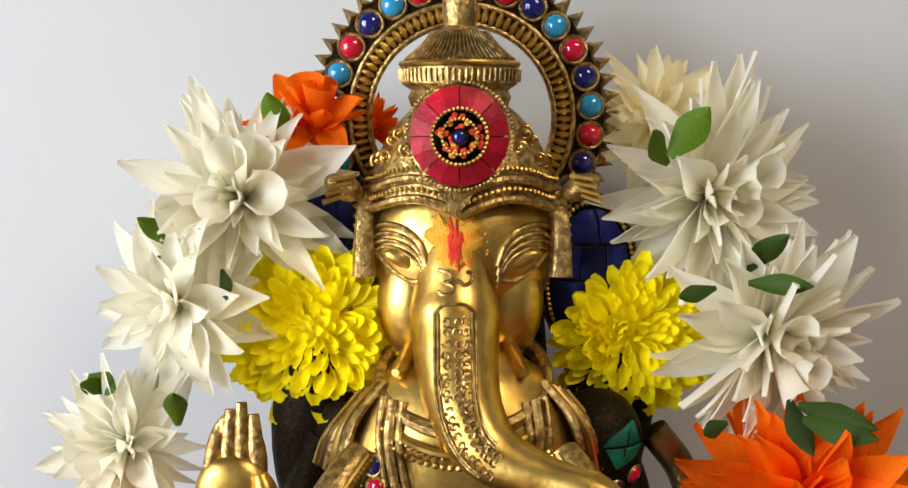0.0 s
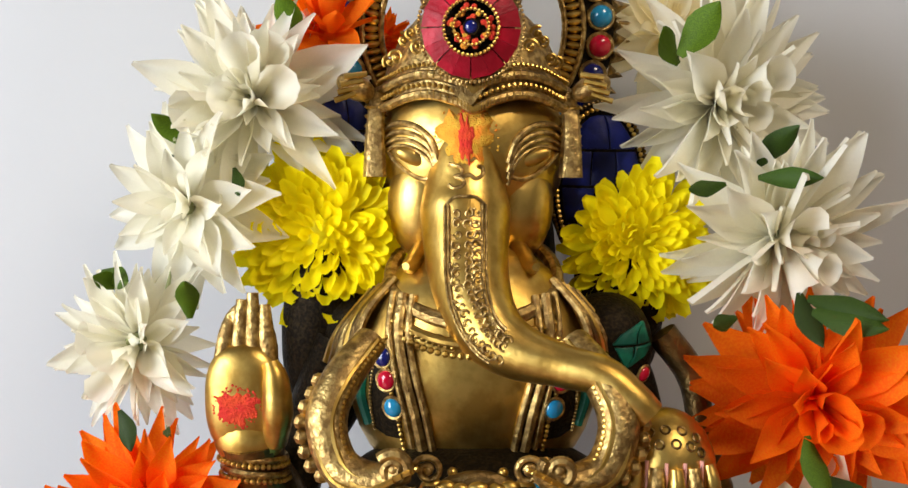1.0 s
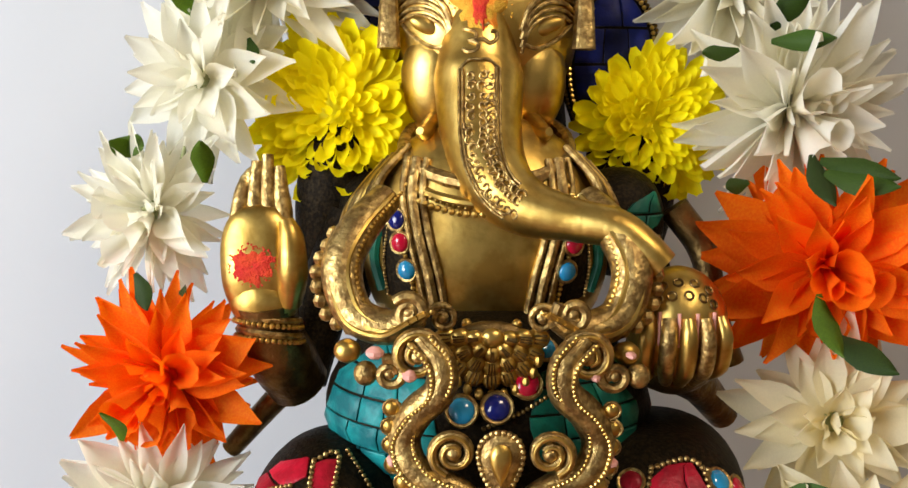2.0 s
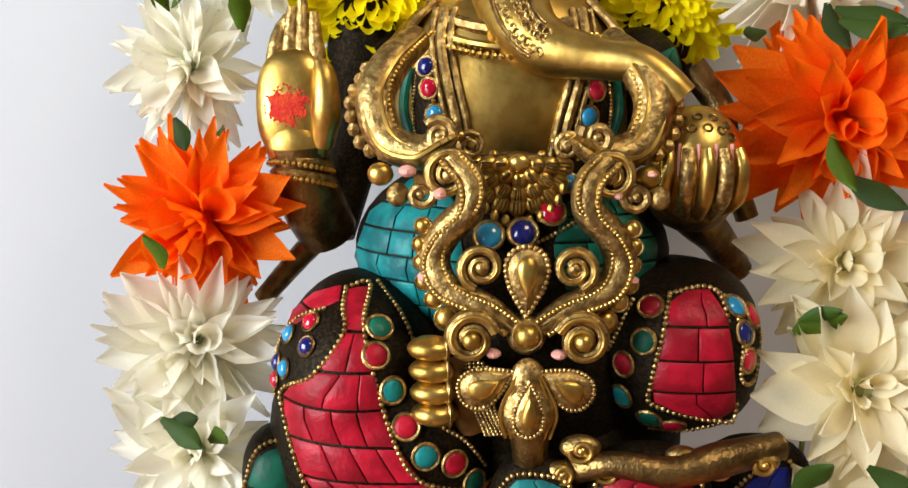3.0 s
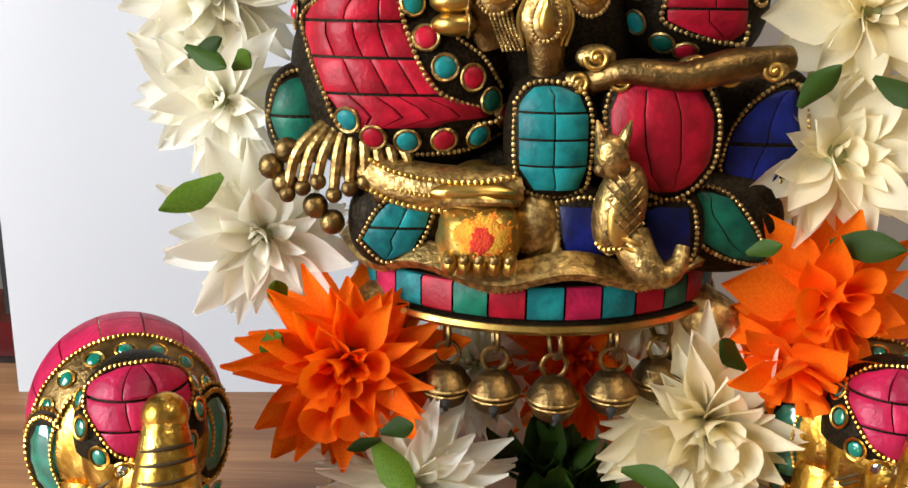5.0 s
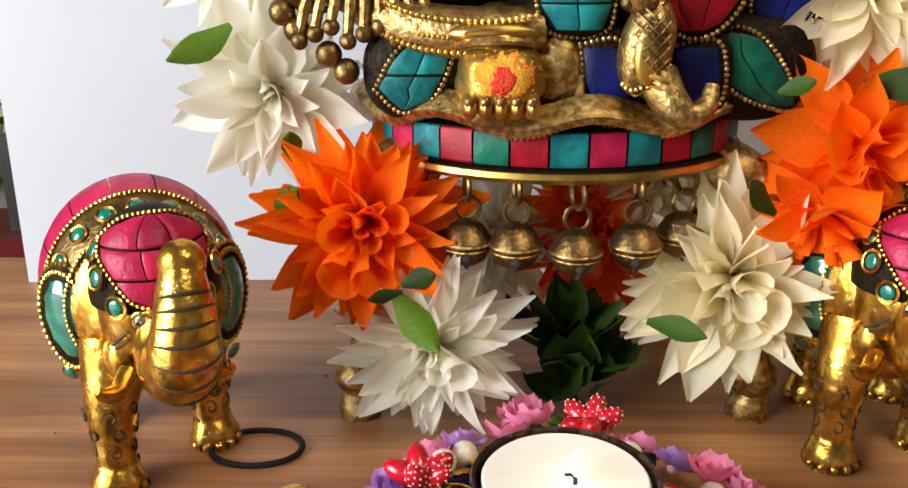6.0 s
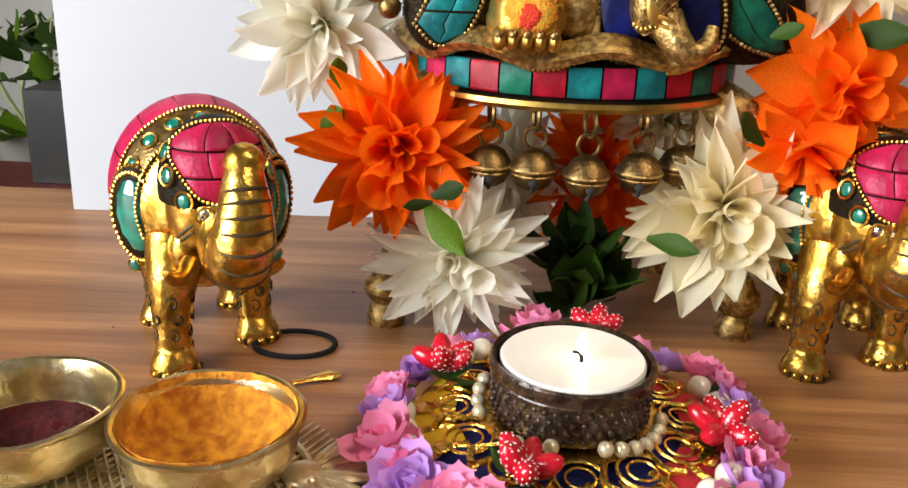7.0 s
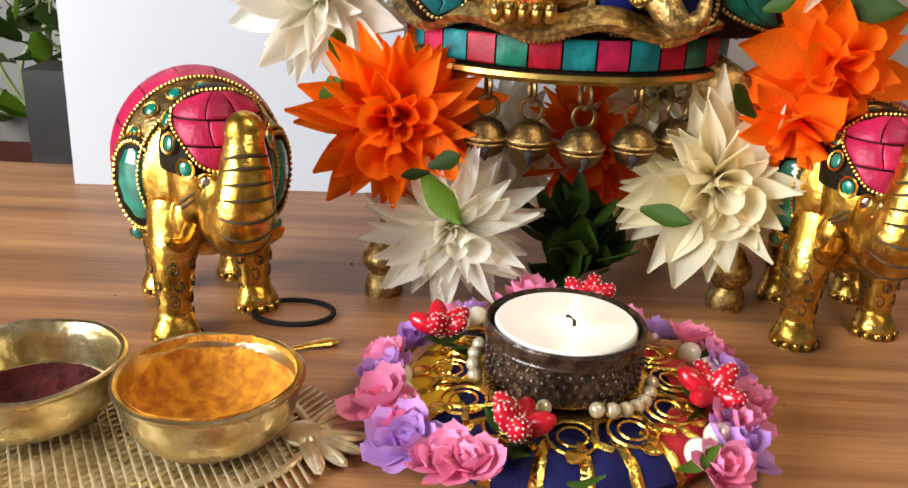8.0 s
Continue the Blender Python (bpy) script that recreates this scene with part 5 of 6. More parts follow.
def laid_leaf(parent, foot, tip, kind, rng):
    """A leaf from foot to tip with its face turned to the front."""
    x = Vector(tip) - Vector(foot)
    size = x.length
    x.normalize()
    z = Vector((rng.uniform(-0.35, 0.35), -1, rng.uniform(0.0, 0.5)))
    z = (z - x * z.dot(x)).normalized()
    y = z.cross(x)
    m = Matrix((x, y, z)).transposed().to_4x4()
    w = rng.uniform(0.75, 1.0) if kind == 0 else rng.uniform(0.6, 0.85)
    return part("leaf", LEAVES[kind], parent, at=Matrix.Translation(Vector(foot) * 0.001) @ m @ Matrix.Diagonal((size * 0.001, size * 0.001 * w, size * 0.001, 1)))


def cord(parent, points):
    k = Kit()
    k.tube(points, 0.9, STEM, seg=6)
    part("cord", k, parent)


rng = random.Random(7)
garland = base("flower_garland", "garland of white and orange fabric flowers with green leaves", "garland", group="garlands")
for at, axis, r, key, layers, broad in (
        ((-30, 324, 371), (0.0, -0.9, 0.2), 11, "orange", RINGS, 1.0),
        ((-69, 290, 350), (-0.15, -0.9, 0.2), 38, "white", RINGS, 1.0), ((-89, 280, 316), (-0.35, -0.9, 0.1), 32, "white", OPEN, 1.3), ((-102, 266, 274), (-0.3, -0.9, 0.15), 29, "white", RINGS, 1.1),
        ((-94, 250, 226), (-0.1, -0.97, -0.1), 31, "orange", RINGS, 1.2), ((-96, 243, 187), (0.1, -0.97, 0.1), 31, "white", RINGS, 1.05), ((-95, 238, 152), (-0.2, -0.95, 0.1), 31, "white", OPEN, 1.3),
        ((-81, 228, 110), (0.15, -0.9, -0.1), 33, "white", OPEN, 1.3), ((-51, 211, 72), (0.15, -0.95, 0.05), 35, "orange", RINGS, 1.25), ((-30, 203, 34), (0.0, -0.97, 0.0), 32, "white", RINGS, 1.05)):
    flower(garland, at, axis, r, key, rng, layers=layers, broad=broad)
flower(garland, (-46, 300, 371), (0.05, -0.6, 0.8), 22, "orange", rng, layers=((6, 22, 1.0, (1, 1)), (6, 46, 0.95, (1, 1)), (4, 70, 0.8, (1, 3))), broad=1.5)
cord(garland, [(-51, 312, 372), (-72, 308, 350), (-94, 292, 312), (-99, 278, 274), (-93, 262, 229), (-97, 255, 188), (-97, 250, 153), (-78, 240, 113), (-54, 220, 76), (-36, 226, 38)])
for ((x0, z0), (x1, z1)), y, kind in (
        ([(-55.9, 367.8), (-56.9, 384.6)], 284, 0),
        ([(-87.8, 334.3), (-97.7, 346.4)], 276, 0),
        ([(-89.2, 326.8), (-94.8, 332.4)], 278, 2),
        ([(-113.1, 296.6), (-100.3, 294.2)], 262, 0),
        ([(-72.6, 328.8), (-69.2, 319.8)], 270, 2),
        ([(-106.8, 291.7), (-113.8, 297.0)], 262, 0),
        ([(-82.7, 284.3), (-81.9, 298.9)], 252, 0),
        ([(-103.2, 257.4), (-97.1, 246.8)], 246, 2),
        ([(-88.3, 252.7), (-83.1, 254.8)], 240, 2),
        ([(-100.4, 213.6), (-101.4, 226.3)], 222, 0),
        ([(-99.2, 167.5), (-85.5, 173.4)], 214, 2),
        ([(-99.1, 170.8), (-84.5, 164.1)], 212, 2),
        ([(-85.2, 164.1), (-76.6, 170.3)], 212, 0),
        ([(-90.0, 131.7), (-107.0, 120.0)], 212, 0),
        ([(-78.2, 78.4), (-67.3, 86.9)], 200, 0),
        ([(-70.7, 90.8), (-72.6, 104.0)], 204, 0),
        ([(-40.3, 60.0), (-27.4, 43.4)], 178, 0),
        ([(-37.7, 60.1), (-47.6, 59.6)], 178, 2),
        ([(-38.2, 61.1), (-27.0, 67.5)], 180, 2),
):
    laid_leaf(garland, (x0, y + 3, z0), (x1, y - 3, z1), kind, rng)

garland = base("flower_garland", "garland of cream and orange fabric flowers with dark leaves", "garland", group="garlands")
for at, axis, r, key, layers, broad in (
        ((71, 318, 374), (0.2, -0.9, 0.3), 28, "cream", OPEN, 1.2), ((85, 298, 350), (0.5, -0.75, -0.1), 42, "white", RINGS, 1.05), ((99, 274, 308), (0.4, -0.8, -0.25), 39, "white", RINGS, 1.05),
        ((107, 256, 260), (-0.1, -0.97, -0.1), 37, "orange", RINGS, 1.3), ((106, 242, 216), (-0.05, -0.97, 0.1), 31, "cream", OPEN, 1.35), ((104, 219, 183), (0.0, -0.97, 0.15), 29, "cream", OPEN, 1.6),
        ((98, 216, 141), (0.0, -0.97, 0.15), 29, "cream", OPEN, 1.6), ((98, 208, 97), (0.05, -0.95, 0.05), 31, "orange", TULIP, 1.55), ((88, 202, 79), (-0.2, -0.7, -0.7), 25, "orange", TULIP, 1.75),
        ((66, 214, 52), (-0.1, -0.95, -0.05), 38, "cream", RINGS, 1.2)):
    flower(garland, at, axis, r, key, rng, layers=layers, broad=broad)
cord(garland, [(72, 326, 372), (86, 308, 350), (100, 288, 312), (100, 268, 262), (106, 256, 219), (95, 232, 184), (93, 230, 138), (88, 220, 92), (64, 228, 50)])
for ((x0, z0), (x1, z1)), y, kind in (
        ([(66.2, 361.3), (57.6, 372.3)], 272, 0),
        ([(65.9, 363.7), (76.5, 379.3)], 270, 0),
        ([(85.9, 330.2), (96.1, 343.7)], 256, 2),
        ([(86.7, 327.6), (103.6, 328.0)], 254, 2),
        ([(78.6, 325.4), (64.9, 323.3)], 258, 2),
        ([(97.8, 294.7), (102.4, 279.5)], 246, 2),
        ([(100.4, 293.0), (120.9, 287.7)], 246, 2),
        ([(81.4, 286.2), (71.8, 284.5)], 250, 2),
        ([(98.0, 255.5), (101.3, 238.0)], 234, 0),
        ([(102.6, 243.3), (119.0, 233.3)], 234, 2),
        ([(101.1, 289.4), (120.2, 285.1)], 244, 2),
        ([(85.0, 198.5), (97.2, 207.1)], 218, 0),
        ([(85.0, 202.8), (94.9, 208.3)], 215, 2),
        ([(81.3, 156.4), (89.2, 169.8)], 200, 2),
        ([(101.5, 165.4), (115.5, 157.0)], 200, 2),
        ([(93.2, 117.3), (112.9, 117.3)], 196, 2),
        ([(67.2, 115.4), (75.6, 120.0)], 190, 2),
        ([(68.6, 81.9), (57.0, 93.7)], 184, 2),
        ([(34.3, 48.5), (51.1, 46.6)], 184, 2),
):
    laid_leaf(garland, (x0, y + 3, z0), (x1, y - 3, z1), kind, rng)

# blossoms half hidden behind the stand
for at, axis, r, key, lab in (((-10, 268, 48), (-0.1, -0.95, 0.2), 32, "white", "white fabric flower lying behind the stand bells"), ((30, 266, 52), (0.1, -0.95, 0.2), 34, "orange", "orange fabric flower lying behind the stand bells"), ((52, 262, 74), (0.1, -0.95, 0.2), 26, "cream", "cream fabric flower lying behind the stand bells")):
    holder = base("fabric_flower", lab, "flower")
    flower(holder, at, axis, r, key, rng, "blossom")
sprig = base("leaf_sprig", "dark green fabric leaf cluster lying under the stand", "foliage", (0.018, 0.222, 0.0))
for j in range(70):
    a, b = rng.uniform(0, 360), rng.uniform(8, 85)
    m = pose(rng.uniform(-0.008, 0.008), rng.uniform(-0.006, 0.006), rng.uniform(0.006, 0.034), 0, 0, a) @ pose(0, 0, 0, 0, -b, 0) @ pose(0, 0, 0, rng.uniform(-40, 40), 0, 0)
    l = rng.uniform(0.013, 0.024)
    part("leaf", LEAVES[2], sprig, at=m @ Matrix.Diagonal((l, l * 1.1, l, 1)))
k = Kit()
k.tube([(0, 0, 0), (1, 2, 16), (0, 0, 36)], 1.6, DARK_LEAF, seg=8)
part("stem", k, sprig)

# yellow chrysanthemums
MUM = [petal_mesh("petal", YELLOW_PETAL, 0.25, 0.22, 0.12, -0.9, 0.05, 0.10), petal_mesh("petal", YELLOW_PETAL, 0.28, 0.45, 0.16, -0.9, 0.0, 0.11), petal_mesh("petal", YELLOW_PETAL, 0.23, 0.05, 0.12, -0.9, 0.08, 0.09)]


def chrysanthemum(at, axis, r, roll):
    thing = base("chrysanthemum", "fresh yellow chrysanthemum bloom tucked beside the statue", "flower", [c * 0.001 for c in at], "chrysanthemums")
    k = Kit()
    k.ball((0, 0, -3), (r * 0.5, r * 0.5, r * 0.26), YELLOW_PETAL)
    part("heart", k, thing, at=turn_to(axis))
    tilt = turn_to(axis, roll)
    n = 230
    for j in range(n):
        t = math.sqrt((j + 0.5) / n)
        l = r * (0.20 + 0.24 * t) * rng.uniform(0.8, 1.12)
        lift = 64 - 66 * t ** 0.85 + rng.uniform(-9, 9)
        m = tilt @ pose(0, 0, 0, 0, 0, 137.5 * j + rng.uniform(-7, 7)) @ pose(0.001 * r * 0.60 * t, 0, 0.001 * r * (0.24 * (1 - t * t) - 0.05), 0, -lift, 0) @ pose(0, 0, 0, rng.uniform(-16, 16), 0, 0)
        part("petal", rng.choice(MUM), thing, at=m @ Matrix.Diagonal((l * 0.001, l * 0.001, l * 0.001, 1)))


chrysanthemum((-47, 284, 306), (-0.15, -0.97, 0.08), 31, 0)
chrysanthemum((59, 288, 302), (0.12, -0.97, -0.05), 28, 50)


# ---- elephant figurines: one mesh each, facing -y ----
def elephant_mesh():
    E = Kit()
    E.ball((0, 6, 58), (35, 41, 34), GOLD, nu=40, nv=28)
    E.ball((0, 4, 47), (27, 36, 26), GOLD, nu=32, nv=20)

    def hide(a, b, lift=0.0):
        """A place on the back: a round the body's long axis, b along it."""
        c, s = math.cos(b), math.sin(b)
        n = np.array((math.sin(a) * c / 35, s / 41, math.cos(a) * c / 34))
        n /= np.linalg.norm(n)
        return np.array((35 * math.sin(a) * c, 6 + 41 * s, 58 + 34 * math.cos(a) * c)) + lift * n, n

    def saddle(a0, a1, b0, b1, na, nb, mat):
        for i in range(na):
            for j in range(nb):
                aa, bb = [a0 + (a1 - a0) * (i + q) / na for q in (0.02, 0.98)], [b0 + (b1 - b0) * (j + q) / nb for q in (0.02, 0.98)]
                rows = []
                for v in np.linspace(bb[0], bb[1], 4):
                    rows.append([hide(u, v, 0.9)[0] for u in np.linspace(aa[0], aa[1], 4)])
                E.grid(rows, mat)
                edge = []
                for u, v in [(u, bb[0]) for u in np.linspace(*aa, 4)] + [(aa[1], v) for v in np.linspace(*bb, 4)][1:] + [(u, bb[1]) for u in np.linspace(aa[1], aa[0], 4)][1:] + [(aa[0], v) for v in np.linspace(bb[1], bb[0], 4)][1:-1]:
                    edge.append((u, v))
                E.grid([[hide(u, v, h)[0] for u, v in edge] for h in (-0.5, 0.9)], mat, closed=True)

    saddle(-1.95, 1.95, -0.30, 1.15, 9, 5, PINK_TILE)
    # dark collar with jewels between saddle and head
    E.grid([[hide(a, b, 0.5)[0] for a in np.linspace(-1.95, 1.95, 40)] for b in (-0.33, -0.45, -0.58, -0.70)], OLDBRASS)
    for b in (-0.33, -0.70):
        E.beads([hide(a, b, 1.0)[0] for a in np.linspace(-1.95, 1.95, 14)], 0.8, GOLD)
    for j in range(11):
        p, n = hide(-1.75 + 0.35 * j, -0.51, 0.9)
        E.jewel(p, n, 2.6, EMERALD, None, dome=0.4)
        E.ring(p, n, 3.5, 0.55, GOLD, nu=18, seg=5, squash=0.8)
    for s in (-1, 1):
        E.grid([[hide(s * a, b, 0.5)[0] for b in np.linspace(-0.3, 1.1, 16)] for a in (1.93, 2.05, 2.16)], PATINA_SHADE)
        for j in range(5):
            p, n = hide(s * 2.05, -0.2 + 0.25 * j, 0.9)
            E.jewel(p, n, 2.2, EMERALD, GOLD, dome=0.4)
    # head, forehead cloth on its dark ground, ears
    face = Bulge((1, -28, 60), (19, 18, 23))
    E.ball(face.c, face.r, GOLD, nu=32, nv=22)
    brow = Bulge((2, -28, 67), (22, 20.5, 25))
    cloth = [(-14, 84.5), (-7, 89), (2, 90.5), (11, 89), (18, 84.5), (18.5, 79), (12, 69), (5, 66), (-1, 66), (-8, 69), (-14.5, 79)]
    E.ball((2, -27.4, 67.3), (21.8, 20.2, 24.4), PATINA_SHADE, nu=32, nv=16, low=-8)
    tiled(E, brow, cloth, 9.5, 11, PINK_TILE, depth=0.9, shift=0.0)
    bordered(E, brow, cloth, 0.8, GOLD, lift=0.8)
    for j, (x, z) in enumerate(((-17.8, 82), (-16.5, 74), (-12, 66.5), (-5, 62), (9, 62), (16, 66.5), (20.5, 74), (21.8, 82))):
        p, n = brow.at(x, z, 0.7)
        E.jewel(p, n, 2.5, MIRROR if j == 3 else EMERALD, None, dome=0.3)
        E.ring(p, n, 3.4, 0.55, GOLD, nu=20, seg=5)
    for s in (-1, 1):
        turn, hub = pose(0, 0, 0, 4, 0, s * 40).to_3x3(), Vector((s * 26.0, -15, 55))
        E.ball(hub, (12.5, 4, 19), PATINA_SHADE, turn=turn, nu=28, nv=18)
        E.ball(hub + turn @ Vector((0, -1.8, 0.5)), (8.8, 3.6, 14.2), EMERALD, turn=turn, nu=9, nv=7)
        for q in np.linspace(0, 2 * math.pi, 44, endpoint=False):
            E.ball(hub + turn @ Vector((10.4 * math.cos(q), -2.4, 16.4 * math.sin(q))), 1.0, GOLD, nu=7, nv=5)
            E.ball(hub + turn @ Vector((12.1 * math.cos(q + 0.07), -0.6, 18.4 * math.sin(q + 0.07))), 0.95, GOLD, nu=6, nv=5)
        for q, z in ((-4, -19.5), (3, -21.5)):
            E.jewel(hub + turn @ Vector((q, -1.5, z)), turn @ Vector((0, -1, -0.3)), 2.6, EMERALD, GOLD, dome=0.4)
        # cut folds at the eye, cheek and tusk
        for d in (0, 2.6):
            E.tube([face.at(s * x, z - d, 0.15)[0] for x, z in ((9.5, 58), (12.5, 55), (15.2, 50.5))], [0.3, 0.75, 0.35], GOLDLINE, seg=6)
        E.ball((s * 11, -31, 46), (7, 8, 9), GOLD, nu=20, nv=14)
        E.tube([(s * 11, -40, 44), (s * 15, -46, 41), (s * 19.5, -50, 42.5), (s * 21.5, -52, 45)], [3.4, 3.0, 2.2, 1.2], GOLD, seg=12)
    # trunk curled up in front of the face
    trunk = [(1, -36, 64), (2, -42, 56), (3, -48, 50.5), (4.5, -54, 50), (6, -58, 56), (7, -57.5, 65), (7.6, -55, 73), (8.4, -52.5, 79.5)]
    rad = [10, 11, 12.2, 12.8, 12.0, 10.2, 8.4, 6.6]
    E.tube(trunk, rad, GOLD, seg=22, n=48)
    E.ball((8.4, -52.6, 80), (7.6, 7.2, 7.0), GOLD, nu=20, nv=14)
    line, rr = glide(trunk, 48), np.interp(np.linspace(0, 1, 48), np.linspace(0, 1, 8), rad)
    for i in (15, 18, 21, 24, 27, 30, 33, 36, 39):
        t = line[i + 1] - line[i - 1]
        t = t / np.linalg.norm(t)
        u = np.cross(t, (1, 0, 0))
        u = u if u[1] < 0 or i < 22 else -u
        if i < 22 and u[2] > 0:
            u = -u
        a0, a1 = -1.05 + random.uniform(-0.12, 0.12), 1.1 + random.uniform(-0.15, 0.1)
        E.tube([line[i] + (rr[i] + 0.05) * (math.cos(q) * u + math.sin(q) * np.array((1, 0, 0))) for q in np.linspace(a0, a1, 7)], [0.3, 0.75, 0.7, 0.3], GOLDLINE, seg=6)
    # legs with cut scrolls
    for x, y, top in ((-18, -28, 46), (18, -9, 44), (-17, 22, 44), (17, 30, 44)):
        E.tube([(x * 0.72, y * 0.7, top), (x * 0.95, y + 1.5, 30), (x, y, 17), (x * 1.01, y - 0.5, 9), (x * 1.03, y - 2, 3), (x * 1.03, y - 2, 0.2)], [13, 9.2, 7.2, 7.0, 9.6, 9.8], GOLD, seg=22, n=30)
        for j in range(5):
            q = -2.55 + 0.49 * j
            E.ball((x * 1.03 + 9.2 * math.cos(q), y - 2 + 9.2 * math.sin(q), 1.8), (2.0, 2.0, 1.7), GOLD, nu=10, nv=7)
            E.tube([(x * 1.03 + 10.4 * math.cos(q + 0.25), y - 2 + 10.4 * math.sin(q + 0.25), z) for z in (0.6, 3.0)], 0.5, GOLDLINE, seg=6)
        for q0 in (-2.7, -1.5, -0.4):
            for z, hnd in ((9, 1), (15, -1), (21.5, 1), (28, -1)):
                q, r = q0 + 0.15 * hnd, float(np.interp(z, [3, 9, 17, 30], [9.6, 7.1, 7.3, 9.4]))
                pts = []
                for i in range(11):
                    w = 2.5 * (1 - 0.07 * i)
                    f = hnd * 0.62 * i + z
                    pts.append((x + r * math.cos(q + w * math.cos(f) / r), y + r * math.sin(q + w * math.cos(f) / r), z + 1.15 * w * math.sin(f)))
                E.tube(pts, [0.2, 0.5, 0.25], GOLDLINE, seg=5, n=16)
    E.tube([(0, 40, 62), (0, 47, 48), (2, 46, 32)], [3, 2.2, 2.6], GOLD, seg=8)
    return E.mesh("elephant_figurine")


ele = new("elephant_figurine", elephant_mesh())
tagged(ele, "small gilt elephant figurine with magenta tile saddle and green glass ears", "figurine", "elephant figurines")
ele.matrix_basis = Matrix.Translation((-0.1200, 0.2010, 0.0)) @ pose(0, 0, 0, 0, 0, 25) @ Matrix.Diagonal((0.84, 0.86, 0.94, 1))
copy_thing(ele, Matrix.Translation((0.1145, 0.212, 0.0)) @ pose(0, 0, 0, 0, 0, -9))


# ---- candle on its wreath ----
CX, CY = 5.5, 133.0
wreath = base("candle_wreath", "round thread-wrapped candle mat ringed with paper flowers and pearls", "candle mat", (CX * 0.001, CY * 0.001, 0))
k = Kit()
k.lathe((0, 0, 0), [(0.01, 0), (46, 0), (48, 3), (44, 8), (38, 10), (0.01, 10)], BLUE_RIBBON, nu=48)
part("disc", k, wreath)
for j in range(44):
    a = 2 * math.pi * (j + 0.5) / 44
    k = Kit()
    wd = 2.0 if j % 2 else 4.8
    d, sd = np.array((math.cos(a), math.sin(a), 0)), np.array((-math.sin(a), math.cos(a), 0))
    rows = []
    for r, z in ((33, 10.2), (38, 10.9), (44, 9.2), (48.6, 4.2), (47.6, 0.6)):
        w = wd * r / 48
        rows.append([d * r + sd * w * q + np.array((0, 0, z + 0.9 * (1 - q * q))) for q in (-1, -0.5, 0, 0.5, 1)])
    k.grid(rows, FOIL if j % 2 else (YELLOW_RIBBON if 18 <= j < 26 else RED_RIBBON if 37 <= j or j < 6 else BLUE_RIBBON))
    part("ribbon_wrap", k, wreath)
k = Kit()
k.lathe((0, 0, 0), [(25, 11.4), (27, 12.2), (25, 12.6), (22, 12.4), (0.01, 12.2)], FOIL, nu=40)
for j in range(12):
    a = 2 * math.pi * j / 12
    c, s = math.cos(a), math.sin(a)
    k.ring((33.5 * c, 33.5 * s, 12.2), (0.12 * c, 0.12 * s, 1), 6.8, 0.6, FOIL, nu=20)
    k.ring((33.5 * c, 33.5 * s, 12.4), (0.12 * c, 0.12 * s, 1), 4.0, 0.45, FOIL, nu=16)
    k.ball((41.5 * c, 41.5 * s, 11.6), (3, 3, 1.3), FOIL, nu=10, nv=6)
    b = a + math.pi / 12
    k.tube([(27 * math.cos(b), 27 * math.sin(b), 12.4), (36 * math.cos(b - 0.1), 36 * math.sin(b - 0.1), 12.6), (40 * math.cos(b), 40 * math.sin(b), 12)], 1.1, FOIL, seg=6)
part("filigree_plate", k, wreath, "pierced gold filigree plate")
BLOOM = {"pink": [petal_mesh("petal", PINK_PETAL, 0.46, 0.30, 0.20, -1.3, 0.1, 0.24), petal_mesh("petal", PINK_PETAL, 0.50, 0.62, 0.28, -1.3, 0.1, 0.26)], "lilac": [petal_mesh("petal", LILAC_PETAL, 0.46, 0.26, 0.18, -1.3, 0.15, 0.24), petal_mesh("petal", LILAC_PETAL, 0.50, 0.55, 0.26, -1.3, 0.1, 0.26)]}
for j in range(31):
    a = 360 * j / 31 + rng.uniform(-4, 4)
    key = ("pink", "lilac", "pink")[j % 3]
    if 243 < a % 360 < 304:
        continue
    near = math.sin(radians(a)) < -0.3
    size = (10.6 if near else 9.0) * rng.uniform(0.85, 1.15)
    rr_ = rng.uniform(51, 57)
    k = Kit()
    k.ball((0, 0, 0), (1.8, 1.8, 1.8), SUGAR if key == "lilac" else PINK_PETAL, nu=10, nv=7)
    fl = part("paper_flower", k, wreath, "crumpled %s paper flower" % key, at=pose(0, 0, 0, 0, 0, a) @ pose(rr_ * 0.001, 0, rng.uniform(0.006, 0.011), 0, rng.uniform(5, 45), 0))
    for n, lift, l in ((6, 6, 1.0), (6, 34, 0.85), (5, 62, 0.66), (3, 80, 0.5)):
        o = rng.uniform(0, 360)
        for i in range(n):
            m = pose(0, 0, 0, 0, 0, o + 360 * i / n + rng.uniform(-10, 10)) @ pose(0, 0, 0, 0, -(lift + rng.uniform(-10, 10)), 0) @ pose(0, 0, 0, rng.uniform(-15, 15), 0, 0)
            s = size * l * rng.uniform(0.85, 1.1) * 0.001
            part("petal", rng.choice(BLOOM[key]), fl, at=m @ Matrix.Diagonal((s, s, s, 1)))
k = Kit()
k.ball((0, 0, 0), 4.1, PEARL, nu=16, nv=10)
pearl_me = k.mesh("pearl")
k = Kit()
k.ball((0, 0, 0), 2.3, PEARL_GOLD, nu=12, nv=8)
seed_me = k.mesh("pearl")
